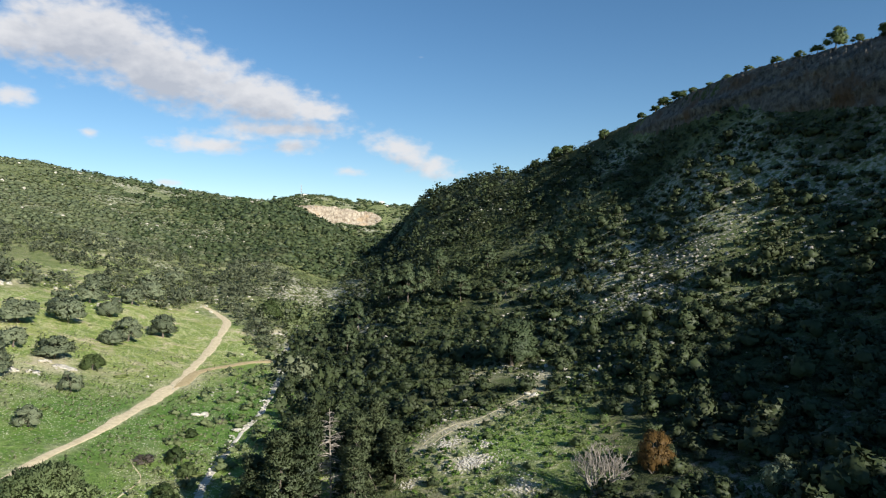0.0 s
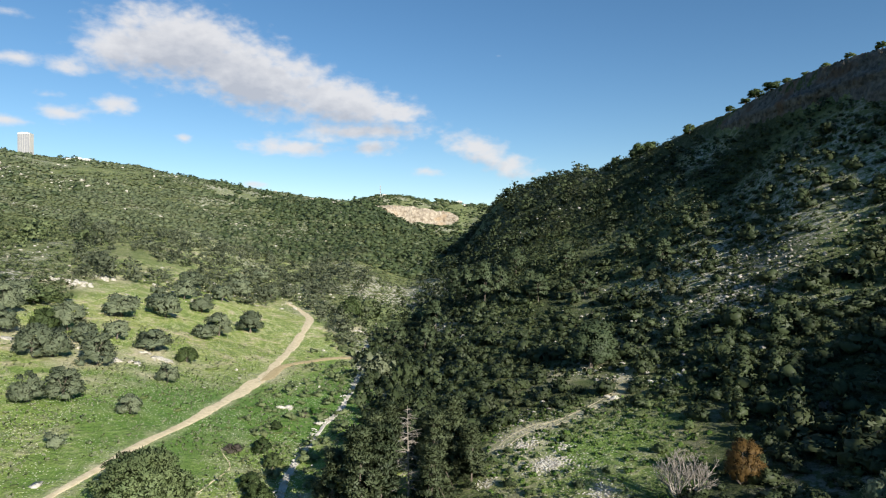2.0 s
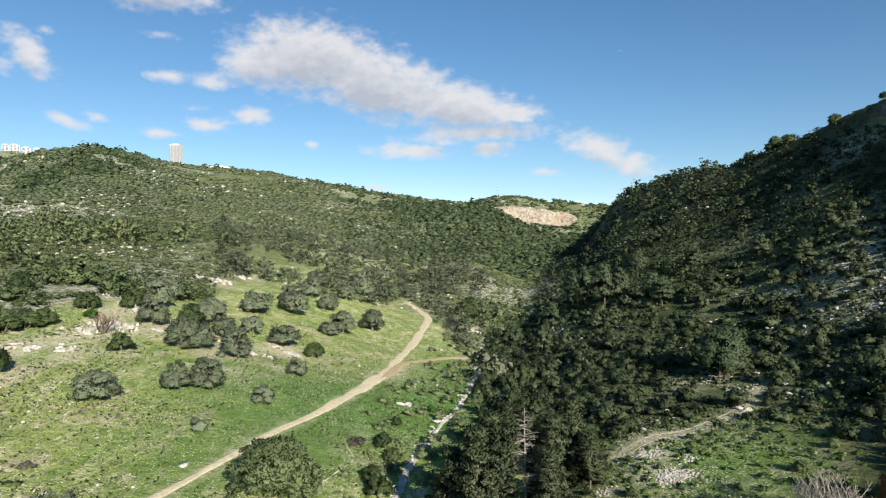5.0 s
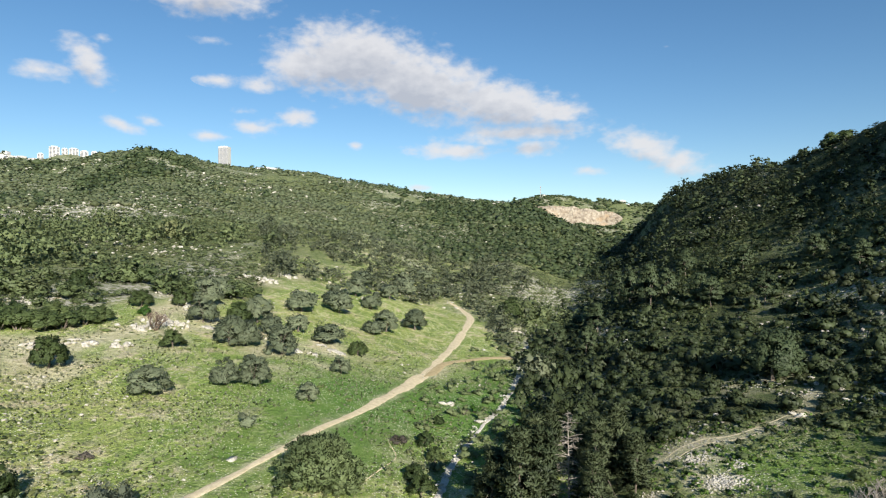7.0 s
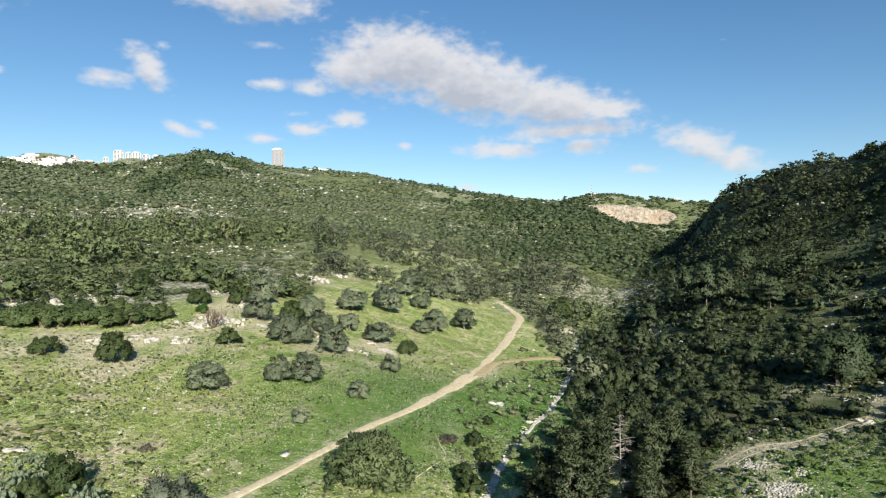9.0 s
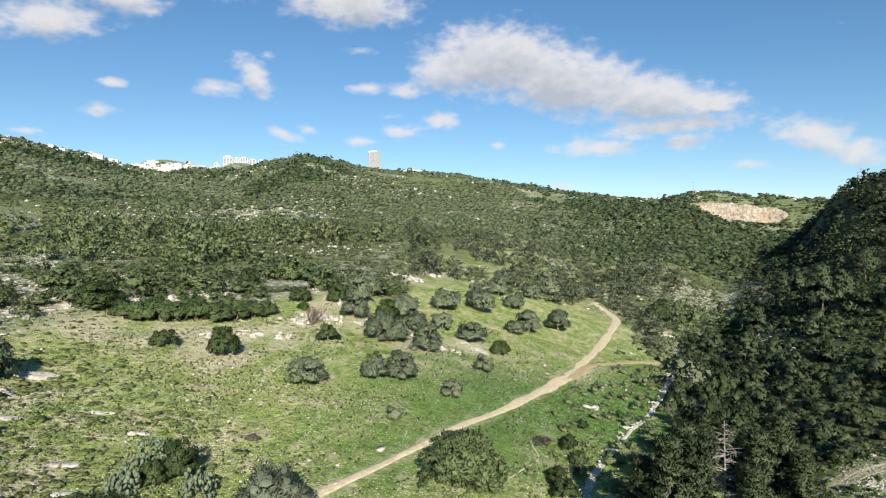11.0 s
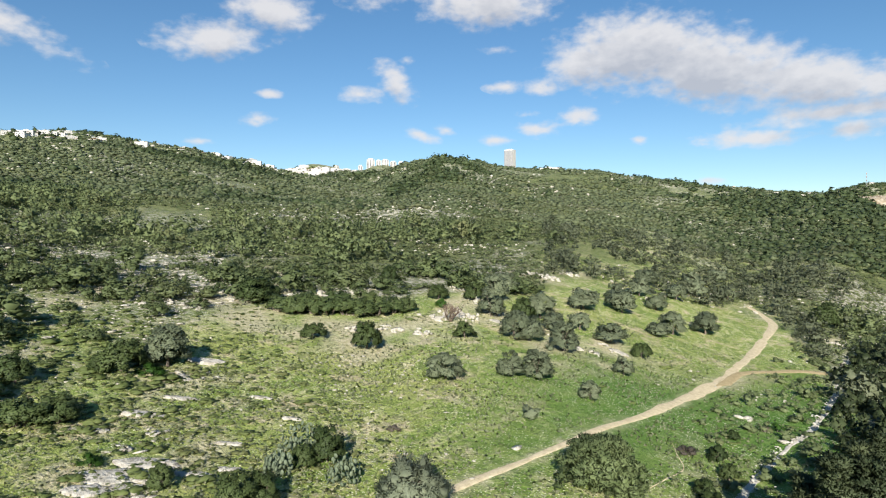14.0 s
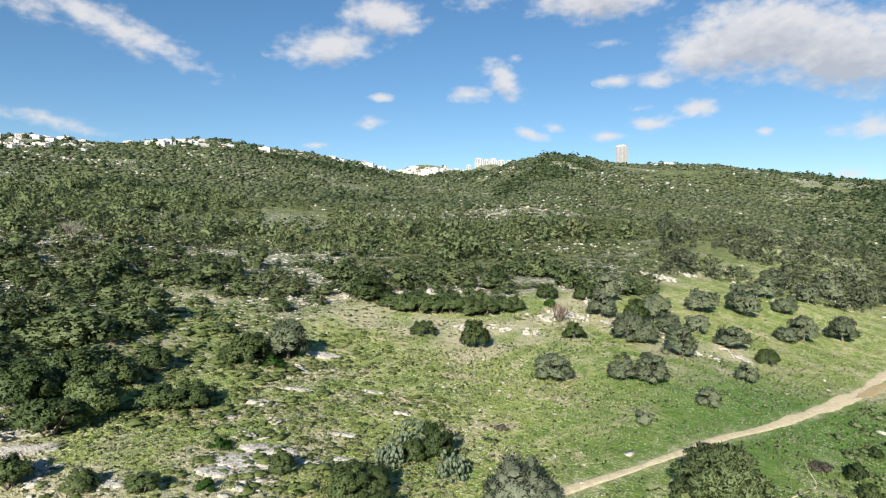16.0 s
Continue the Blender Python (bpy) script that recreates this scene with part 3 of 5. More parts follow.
TRACK = [(-47, 30), (-47.7, 51), (-47.9, 64), (-48.6, 72.5), (-49.3, 82), (-51.1, 103), (-54.7, 129.5), (-60.1, 157.7), (-65.3, 186), (-71.4, 210), (-80.6, 228), (-90, 239)]
SIDE = [(-54, 128), (-55.7, 146), (-51.2, 156.5), (-45.3, 166), (-41, 170)]
FOOTPATHS = ([(-36.2, 66), (-36.7, 71.6), (-37.6, 79.2), (-40.3, 82.9), (-42.5, 86)],
             [(-107.6, 144.3), (-110.1, 158.4), (-116, 183)], [(-132, 80), (-136, 92), (-134, 100), (-128, 106)])
STREAM = [(-24, 40), (-27.8, 64.3), (-28.9, 71.9), (-31.8, 85.7), (-33.3, 103.6), (-33.4, 114.7), (-35.2, 130.7), (-38.7, 150.6), (-43.4, 173.2), (-46.3, 191.8), (-47.5, 200)]
SCREE = [(-2.6, 89), (-.9, 92.6), (2.4, 95.8), (6.2, 96.8), (11.6, 102.2), (15.4, 107.2), (17, 114)]


def course(points, step=1.5):
    """A smooth line through the points, with its sideways direction."""
    p = np.array(points, float)
    q = np.concatenate([[2 * p[0] - p[1]], p, [2 * p[-1] - p[-2]]])
    out = []
    for i in range(1, len(q) - 2):
        n = max(2, int(np.hypot(*(q[i + 1] - q[i])) / step))
        s = np.linspace(0, 1, n, endpoint=False)[:, None]
        out.append(.5 * (2 * q[i] + (q[i + 1] - q[i - 1]) * s + (2 * q[i - 1] - 5 * q[i] + 4 * q[i + 1] - q[i + 2]) * s ** 2 + (3 * q[i] - q[i - 1] - 3 * q[i + 1] + q[i + 2]) * s ** 3))
    c = np.concatenate(out + [p[-1:]])
    d = np.gradient(c, axis=0)
    d /= np.linalg.norm(d, axis=1)[:, None]
    return c, np.stack([-d[:, 1], d[:, 0]], 1)


def near_line(x, y, points, width):
    """How close places are to a line: 1 on it, 0 beyond the width."""
    c, _ = course(points, 3)
    best = np.full(np.shape(x), 1e9)
    for px, py in c:
        best = np.minimum(best, np.hypot(x - px, y - py))
    return np.clip(1 - best / width, 0, 1)


bearings = np.concatenate([np.arange(-180, -45, 1.5), np.arange(-45, 96, .4), np.arange(96, 180, 1.5)])
bearings = bearings[:len(bearings) // 2 * 2]
rings = np.concatenate([np.array([0.5, 10, 20, 30, 38]), 38 * np.exp(np.linspace(.02, math.log(4900 / 38), 250))])
gb, gr = np.meshgrid(bearings, rings)
gx, gy = polar(gb, gr)
bed = near_line(gx, gy, STREAM, 4.5)
gz = height(gx, gy) - .5 * bed
nb, nr = len(bearings), len(rings)
idx = np.arange(nb * nr).reshape(nr, nb)
nxt = np.roll(idx, -1, axis=1)
quads = np.stack([idx[:-1], nxt[:-1], nxt[1:], idx[1:]], -1).reshape(-1, 4)[:, ::-1]
hub = np.array([[nb * nr, k, (k + 1) % nb, (k + 2) % nb] for k in range(0, nb, 2)])
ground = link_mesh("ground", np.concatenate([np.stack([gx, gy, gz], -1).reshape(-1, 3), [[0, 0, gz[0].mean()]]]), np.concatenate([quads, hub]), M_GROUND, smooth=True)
tagged(ground, "green meadow and stony scrub covering a river valley", "ground", kind="structure")
g_meadow = meadow_at(gx, gy)
# pale stone is cut outside the slope's sunlit band, darkening its shade
g_stony = np.clip(.25 + fbm(gx, gy, 35, 3, 2) * .9 + .12 * ((gb < 6) & (gr > 95)) + .4 * np.clip(1.2 - np.hypot((gb + 22) / 13, (gr - 175) / 48), 0, 1) * np.clip(.3 + 1.6 * fbm(gb * 1.2, gr, 14, 3, 2), 0, 1) + .65 * ((gb > 65) & (gr < 225)) - .45 * ((gb < 6) & (gr > 100)) * np.clip(np.hypot((gb + 23) / 12, (gr - 168) / 46) - .5, 0, 1), 0, 1)
g_lush = np.clip(1.3 - np.abs(fbm(gx, gy, 60, 2, 4) * .6 + (gr - 90 - (45 - gb) * 1.4) / 30), 0, 1) * np.clip((50 - gb) / 20, 0, 1) * (gb > 8)
g_lush = np.maximum(g_lush, .6 * np.clip(1.2 - np.hypot((gb + 6) / 9, (gr - 84) / 20), 0, 1))
g_stony = np.maximum(g_stony, np.clip(1.5 - np.hypot((gb - 76) / 11, (gr - 155) / 45), 0, 1) * np.clip(.55 + fbm(gx, gy, 30, 3, 2), 0, 1))
g_dust = np.maximum(np.maximum(near_line(gx, gy, TRACK, 2.2), np.clip(1.2 - np.hypot((gx + 54.8) / 3.0, (gy - 134) / 14), 0, 1)), near_line(gx, gy, SCREE, 3.6)) * np.clip(.75 + fbm(gx, gy, 5, 2, 5) * .7, 0, 1)
for ob_, or_, ow_ in ((63.4, 137, 8), (62, 133, 6), (56, 131, 6), (52, 128, 7), (53.3, 129, 9), (50.6, 131, 9), (48, 128, 6), (44.6, 142, 9), (46.6, 140, 7), (41.6, 150, 6), (37.0, 209, 9), (35.1, 222, 7), (44.2, 160, 8), (38.5, 140, 8), (35.5, 134, 8), (33, 136, 6), (31.5, 143, 6), (68.2, 101, 5), (71.6, 66, 6), (73.5, 64, 6), (64, 152, 7),
                      (89, 70, 7), (52.6, 113, 3.5), (15.2, 218, 4), (-2.7, 81.3, 3.4), (-.4, 88.8, 2.6), (-6.9, 72, 2.6), (3.2, 78.1, 1.8), (-5.6, 126, 4.5), (-8.7, 117, 3.5), (-6.1, 121, 4), (61.5, 165, 5),
                      (71.7, 86, 3.6), (74.9, 82, 2.6), (73.3, 67, 4.2), (83.5, 74, 2.6), (70.7, 93, 3), (89.5, 82, 4), (89.5, 77, 4), (68.3, 71, 3), (83.5, 65, 2.5), (66.6, 76, 2.6), (62.1, 139, 5), (61.5, 188, 5.5), (76.3, 144, 5), (73.8, 158, 5), (79.9, 136, 5), (81.3, 111, 4), (59.4, 123, 3.5), (77.2, 69, 2.5), (65, 64, 2.5), (63, 91, 2.6)):
    ox_, oy_ = polar(ob_, or_)
    g_dust = np.maximum(g_dust, np.clip(1.4 - np.hypot(gx - ox_, gy - oy_) / ow_ + fbm(gx, gy, 6, 3, 4) * .9, 0, 1) * .75)
g_meadow = np.maximum(g_meadow, np.clip(1.2 - np.hypot((gb + 6) / 10, (gr - 84) / 22), 0, 1))
g_meadow = np.maximum(g_meadow, .85 * np.clip(1.4 - np.hypot((gb - 27) / 9, (gr - 215) / 70), 0, 1))
g_meadow = np.maximum(g_meadow, .6 * np.clip(1.3 - np.hypot((gb - 25) / 10, (gr - 290) / 110), 0, 1) * np.clip(.6 + fbm(gx, gy, 30, 2, 1), 0, 1))
g_meadow = np.maximum(g_meadow, .75 * np.clip(1.35 - np.hypot((gb - 78) / 12, (gr - 118) / 34), 0, 1) * np.clip(.75 + fbm(gx, gy, 14, 3, 1), 0, 1))
# painted slope shade: fades out over the band the sun reaches
g_shaded_floor = np.clip((9 - gb) / 4, 0, 1) * np.clip((gb + 62) / 6, 0, 1) * np.clip(.75 + fbm(gx, gy, 20, 3, 3) * .7 - .9 * np.clip(1.2 - np.hypot((gb + 22) / 13, (gr - 175) / 48), 0, 1), 0, 1) * (gr > 50) * (gr < 700)
near_fade = np.clip((gr - 20) / 22, 0, 1)
g_meadow, g_shaded_floor, g_stony, g_lush = (v * near_fade + a * (1 - near_fade) for v, a in ((g_meadow, .6), (g_shaded_floor, .2), (g_stony, .3), (g_lush, .2)))
for name, val in (("meadow", g_meadow), ("litter", g_shaded_floor), ("stony", g_stony), ("lush", g_lush), ("dust", g_dust)):
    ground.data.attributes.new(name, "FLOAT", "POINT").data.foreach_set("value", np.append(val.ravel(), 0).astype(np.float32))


def ribbon(name, points, width, mat, lift=.06, crown=.0, seed=0, lanes=6, step=1.2, grow=(9000, 9999)):
    """A worn strip that follows the ground, with ragged edges."""
    c, side = course(points, step)
    rng = np.random.default_rng(seed)
    n = len(c)
    wob = 1 + .4 * value_noise(c[:, 0], c[:, 1], 6, seed) + rng.normal(0, .07, n)
    wob2 = 1 + .4 * value_noise(c[:, 0], c[:, 1], 5, seed + 2) + rng.normal(0, .07, n)
    taper = np.clip(np.minimum(np.arange(n), np.arange(n)[::-1]) / 4, .15, 1)
    u = np.linspace(-1, 1, lanes + 1)
    w = np.where(u[None] < 0, wob[:, None], wob2[:, None]) * taper[:, None] * np.interp(c[:, 1], grow, (1, 2.0))[:, None] * width / 2 * u[None]
    x, y = c[:, :1] + side[:, :1] * w, c[:, 1:] + side[:, 1:] * w
    z = height(x, y) + lift * (1 - u[None] ** 4) - .03 * np.abs(u[None]) ** 8 + crown * np.cos(u[None] * 9.4) - (.5 * near_line(x, y, STREAM, 4.5) if points is STREAM else 0)
    i = np.arange(n * (lanes + 1)).reshape(n, lanes + 1)
    f = np.stack([i[:-1, :-1], i[:-1, 1:], i[1:, 1:], i[1:, :-1]], -1).reshape(-1, 4)
    return link_mesh(name, np.stack([x, y, z], -1).reshape(-1, 3), f, mat, smooth=True)


tagged(ribbon("dirt_track", TRACK, 1.35, M_TRACK, .10, .03, 1, grow=(80, 120)), "pale rutted dirt track winding through the meadow", "track", kind="structure")
tagged(ribbon("side_track", SIDE, 2.2, M_EARTH, .13, .02, 2), "ochre earth side track leading to the stream", "track", kind="structure")
for k, p in enumerate(FOOTPATHS):
    tagged(ribbon("footpath", p, .2, M_TRACK, .07, 0, 3 + k, 3), "narrow trodden footpath of bare earth in grass", "path", kind="structure")
tagged(ribbon("stream_bed", STREAM, 1.1, M_BED, .12, .02, 9), "dry stream bed of white limestone gravel", "stream", kind="structure")
for k, shift in enumerate((-.9, .9)):
    tagged(ribbon("stony_rut", [(px + shift * .6, py - shift * .8) for px, py in SCREE[:6]], .5, M_TRACK, .02, 0, 11 + k, 3), "worn rut of a stony trail with pale rubble", "path", kind="structure")

# ---- rock faces ----
def rock_face(name, b0, b1, n, levels, line, mat, seed, depth, label):
    """A broken rock wall along a run of bearings. line(b) gives foot and top as distance and height."""
    rng = np.random.default_rng(seed)
    bs = np.linspace(b0, b1, n)
    fr, fz, tr, tz = line(bs)
    along = np.radians(bs) * fr
    vs = []
    for k in range(levels):
        s = k / (levels - 1)
        z = fz + (tz - fz) * s
        # buttresses, ledges and blocks
        buttress = fbm(along, z * .25, 16 * depth, 3, seed)
        ledge = value_noise(along * .06, z + 2 * value_noise(along, z * 0, 30, 4), 1.6 * depth, seed + 1)
        blocks = np.round(2.5 * value_noise(along, z * 1.4, 3.2 * depth, seed + 2)) / 2.5
        r = fr + (tr - fr) * s ** 1.6 - depth * np.sin(s * 3.14) ** .6 * (.8 * buttress + 1.1 * ledge + .7 * blocks + .5) + .1 * depth * rng.normal(size=n)
        x, y = polar(bs, r)
        vs.append(np.stack([x, y, z + rng.normal(size=n) * .12 * depth], 1))
    i = np.arange(n * levels).reshape(levels, n)
    f = np.stack([i[:-1, :-1], i[1:, :-1], i[1:, 1:], i[:-1, 1:]], -1).reshape(-1, 4)
    return tagged(link_mesh(name, np.concatenate(vs), f, mat), label, "cliff", kind="structure")


def cliff_line(b):
    fr, tr = across(UP_R, b) - 1.0, across(TOP_R, b) - .3
    fx, fy = polar(b, fr)
    tx, ty = polar(b, tr)
    fade = np.clip((-13.5 - b) / 5, 0, 1)
    fz, tz = height(fx, fy), height(tx, ty)
    return fr + (1 - fade) * 6, fz - 1.2 - 3 * (1 - fade), tr, tz - .2 - 5 * (1 - fade)


def quarry_line(b):
    marks = (5.4, 6.3, 7.4, 9.0, 10.6, 11.5, 12.4, 13.3)
    top = np.interp(b, marks, (2.6, 3.1, 3.2, 3.5, 3.7, 3.62, 3.74, 3.78))
    foot = np.interp(b, marks, (2.3, 2.05, 2.0, 2.1, 2.25, 2.9, 3.35, 3.76))
    top, foot = (1500 * np.tan(np.radians(q)) + EYE for q in (top, foot))
    return np.full_like(b, 1500.0), foot + 4 * value_noise(b * 30, b, 21, 3) - 2, np.full_like(b, 1530.0), top + 4 * value_noise(b * 30, b, 16, 2)


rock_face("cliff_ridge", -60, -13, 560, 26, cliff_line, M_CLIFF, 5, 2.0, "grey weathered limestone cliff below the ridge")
rock_face("cliff_quarry", 5.5, 13.2, 210, 20, quarry_line, M_QUARRY, 6, 6.0, "pale ochre rock face of an old quarry")

# ---- single trees and shrubs: bearing, distance, width, height ----
OLIVES = [(69.4, 105, 8.2, 7.2), (45.9, 103, 7.0, 5.1), (40.0, 107, 5.3, 4.8), (37.7, 109, 6.4, 5.4), (39.6, 132, 8.0, 7.0), (38.4, 133, 7.5, 6.6), (41.4, 163, 8.2, 7.5), (37.4, 154, 8.0, 7.4),
          (41.8, 147, 7.2, 6.6), (35.4, 130, 7.0, 6.8), (33.1, 104, 4.4, 3.6), (30.3, 125, 4.3, 4.3), (23.7, 193, 9.0, 7.2), (26.3, 179, 8.4, 7.4), (27.6, 203, 8.0, 7.0)]
OLIVES_UP = [(31.4, 148, 8.3, 5.5), (34.0, 152, 6.1, 5.4), (33.6, 174, 9.8, 6.8), (30.4, 184, 9.5, 8.6), (30.9, 196, 7.5, 7.0), (28.4, 240, 9.5, 7.5), (24.9, 262, 8.5, 7.5), (22.9, 290, 9.0, 8.0),
             (24.4, 250, 9, 7.5), (27.4, 172, 6.5, 5.0), (29.0, 215, 8, 7), (26.0, 228, 8, 7), (40.5, 172, 7.5, 7), (36.2, 146, 6, 5.5), (22.0, 262, 8.5, 6.5)]
# first five, by the stream: dark shrubs that also stand for conifer shadow
OAKS = [(22.7, 96, 3.6, 3), (23.8, 81, 3.4, 2.8), (21.6, 108, 2.6, 2), (23.1, 77, 4, 3.2), (21.9, 91, 3, 2.6), (52.9, 117, 6.2, 6.8), (44.1, 127, 5.1, 4.3), (28.8, 145, 5.2, 4.2), (72.8, 102, 8.0, 6.2), (74.3, 102, 4.0, 3.6), (62.5, 149, 9.5, 7.6), (57.5, 122, 5.6, 4.0), (69.9, 66, 3.1, 3.0),
        (38.9, 150, 6.5, 6.5), (50.9, 176, 7, 6.5), (15.3, 236, 11, 9.0), (61.0, 153, 5, 4.5), (46.5, 158, 6, 5), (43.3, 160, 6, 5.5)]
MASTIC = [(79.5, 84, 7, 4.2), (77.4, 85, 6.5, 4.0), (87.5, 80, 8, 5.5), (84.6, 84, 8, 6), (89.3, 88, 9, 6.5), (82.8, 92, 7, 5), (86.0, 93, 9, 6), (85.5, 66, 3.7, 2.6), (81.1, 63.5, 3.6, 2.5), (90, 70, 5, 4), (80.2, 98, 6, 4.5),
          (60.3, 142, 8, 5.0), (59.0, 141, 8, 5.2), (57.6, 140, 8.5, 5.4), (56.2, 140, 8.5, 5.4), (54.8, 140, 8, 5.2), (53.4, 140, 8, 5.0), (52.0, 141, 7.5, 4.8), (50.6, 143, 7, 4.6), (49.4, 145, 6, 4.0), (58.2, 145, 9, 5.6), (55.4, 145, 9, 5.6), (52.6, 146, 8, 5.2)]
NEAR_GREEN = [(64.3, 60, 5.6, 4.6), (62.1, 61.5, 4.6, 4.0), (56.4, 72, 5.2, 5.0), (58.5, 70, 3.2, 3.2), (61.5, 57, 4.5, 3.2)]
CONIFERS = [(14.5, 65, 7.5, 13.2), (16.6, 68, 6.0, 10.0), (12.4, 67, 7.0, 13.2), (13.0, 79, 6.6, 10.8), (11.6, 88, 6.6, 10.2), (14.6, 82, 5.4, 7.6), (7.6, 76, 6.6, 11.6), (5.9, 82, 7.0, 11.2), (4.4, 79, 5.6, 8.0), (8.0, 71, 5.4, 9.0), (6.6, 95, 6.0, 8.0), (8.4, 92, 5.6, 8.2), (17.8, 70, 4.6, 6.4)]
PINES = [(-1.6, 196, 7, 9), (7.6, 205, 8, 11), (0.4, 240, 8, 10), (-4, 226, 7.5, 9), (-9, 215, 7, 8), (8.6, 178, 7, 9), (-12, 190, 7, 8), (3.2, 211, 10.5, 15.5), (4.9, 232, 9.0, 13.5), (1.8, 216, 7.5, 11), (-0.8, 201, 7.0, 9.5), (-5.6, 190, 8.0, 9.0), (5.8, 262, 8, 12), (11.2, 192, 7.5, 8.5), (9.4, 215, 7, 8)]
CREST_PINES = [(-14.2, 296, 6.5, 5.2), (-11.0, 322, 7, 6.0), (-10.1, 330, 8, 7.2), (-8.2, 352, 6, 6.5), (-19.2, 263, 7, 4.0), (-20.2, 256, 8, 4.0), (-31.6, 208, 6.5, 6.6), (-34.8, 197, 5.5, 5.5), (-24.0, 239, 4, 2.5), (-27.6, 222, 4, 2.8), (-17.3, 277, 4.5, 3), (-18.4, 269, 5, 3), (-21.4, 250, 4, 2.2), (-25.6, 229, 3.5, 2), (-29.2, 216, 3.6, 2.2), (-30.4, 212, 4.2, 2.6), (-33.0, 203, 3.6, 2.4), (-22.6, 244, 3, 1.8)]

olive_kinds = [tree("olive_tree", "round", 46, 7500, .023, M_OLIVE, 20 + k, .035, .2, None, .7, .55) for k in range(3)]
far_olive_kinds = [tree("olive_tree", "round", 30, 3600, .034, M_OLIVE, 25 + k, .035, .2, None, .7, .55) for k in range(2)]
plant(far_olive_kinds, OLIVES_UP, "grey-green olive tree on the grassy upper shelf", "olive tree", "olive trees of the upper slope", 15)
plant(olive_kinds, OLIVES, "grey-green olive tree with a short trunk in meadow grass", "olive tree", "olive trees of the meadow", 1)
oak_kinds = [tree("evergreen_oak", "bush", 40, 7000, .024, M_MAQUIS, 30 + k, .03, .2, None, .7, .55) for k in range(3)]
plant(oak_kinds, OAKS, "dark green rounded evergreen oak on the slope", "oak tree", "evergreen oaks", 2)
mastic_kinds = [shrub("mastic_shrub", "bush", 34, 4800, .028, M_MASTIC, 40 + k) for k in range(3)]
plant(mastic_kinds, MASTIC, "dense dark green mastic shrub beside the meadow", "shrub", "mastic shrubs", 3)
near_kinds = [shrub("leafy_shrub", "bush", 60, 9000, .021, M_MAQUIS, 50 + k) for k in range(2)]
plant(near_kinds, NEAR_GREEN, "tall leafy green shrub on the meadow's lower edge", "shrub", "leafy shrubs", 4)
conifer_kinds = [tree("conifer", "cone", 105, 12500, .026, M_CONIFER, 60 + k, .022, .5, None, .85, .42, .6) for k in range(3)]
plant(conifer_kinds, CONIFERS, "dark grey-green conifer beside the stream", "conifer", "conifers by the stream", 5)
pine_kinds = [tree("pine_tree", "pine", 40, 3600, .03, M_CAROB, 70 + k, .02, .4) for k in range(3)]
plant(pine_kinds, PINES, "tall yellow-green pine tree in the valley", "pine tree", "pines of the valley", 6)
crest_kinds = [tree("ridge_pine", "round", 24, 2600, .034, M_MAQUIS, 75 + k, .03, .25) for k in range(2)]
plant(crest_kinds, CREST_PINES, "small wind-shaped pine on the ridge above the cliff", "pine tree", "pines on the ridge", 7)
big_pine = tree("young_pine", "ragged", 150, 20000, .018, M_YOUNG, 80, .02, .3, None, .8, .36, 1.5)
plant([big_pine], [(33.2, 72.5, 7.6, 5.6), (31.4, 73.0, 7.2, 6.2), (30.2, 72.0, 4.4, 3.6)], "bushy young green pine beside the dirt track", "pine tree", "", 8)
carob = tree("carob_tree", "round", 60, 9000, .021, M_CAROB, 81, .03, .28)
plant([carob], [(-6.1, 127, 12.5, 10.6)], "large spreading carob tree on a bare terrace", "carob tree", "", 9)
grey_olive = tree("silvery_tree", "upright", 90, 14000, .016, M_SILVER, 82, .03, .25, None, .8, .6, 1.2)
plant([grey_olive], [(48.8, 63.5, 8.0, 5.6)], "silvery olive tree on the meadow's lower edge", "olive tree", "", 10)
pale_bush = shrub("pale_bush", "bush", 9, 1500, .04, M_OLIVE, 83)
plant([pale_bush], [(-28.0, 67, 3.8, 4.2), (38.2, 91, 3.2, 2.6), (36.6, 128, 2.0, 1.8), (35.6, 136, 2.0, 1.6)], "pale grey-green bush standing alone", "shrub", "", 11)
russet = shrub("russet_tree", "bush", 44, 9000, .013, M_RUSSET, 84)
plant([russet], [(-18.4, 73, 5.0, 5.6)], "russet brown leafed small tree on the shaded slope", "tree", "", 12)
fresh = shrub("fresh_green_bush", "bush", 8, 1600, .04, M_BRIGHT, 85)
plant([fresh], [(70.6, 101, 4, 2.2), (75.0, 72, 2.6, 1.6), (18.4, 117, 2.5, 1.8), (76.2, 63, 2.2, 1.4), (46.2, 150, 3.5, 2.6)], "fresh green bush among the grass", "shrub", "", 13)
brown = shrub("brown_bush", "bush", 10, 1600, .035, M_GREYBUSH, 86)
plant([brown], [(25.2, 94, 3.4, 1.4), (19.2, 116, 1.8, 1.0), (50.5, 82, 2.0, 1.0), (-24.0, 92, 2.2, 1.6)], "low reddish-brown dry bush in green grass", "shrub", "", 14)
for o in (brown, *olive_kinds, *far_olive_kinds, *oak_kinds, *mastic_kinds, *near_kinds, *conifer_kinds, *pine_kinds, *crest_kinds, big_pine, carob, grey_olive, pale_bush, russet, fresh):
    drop(o)


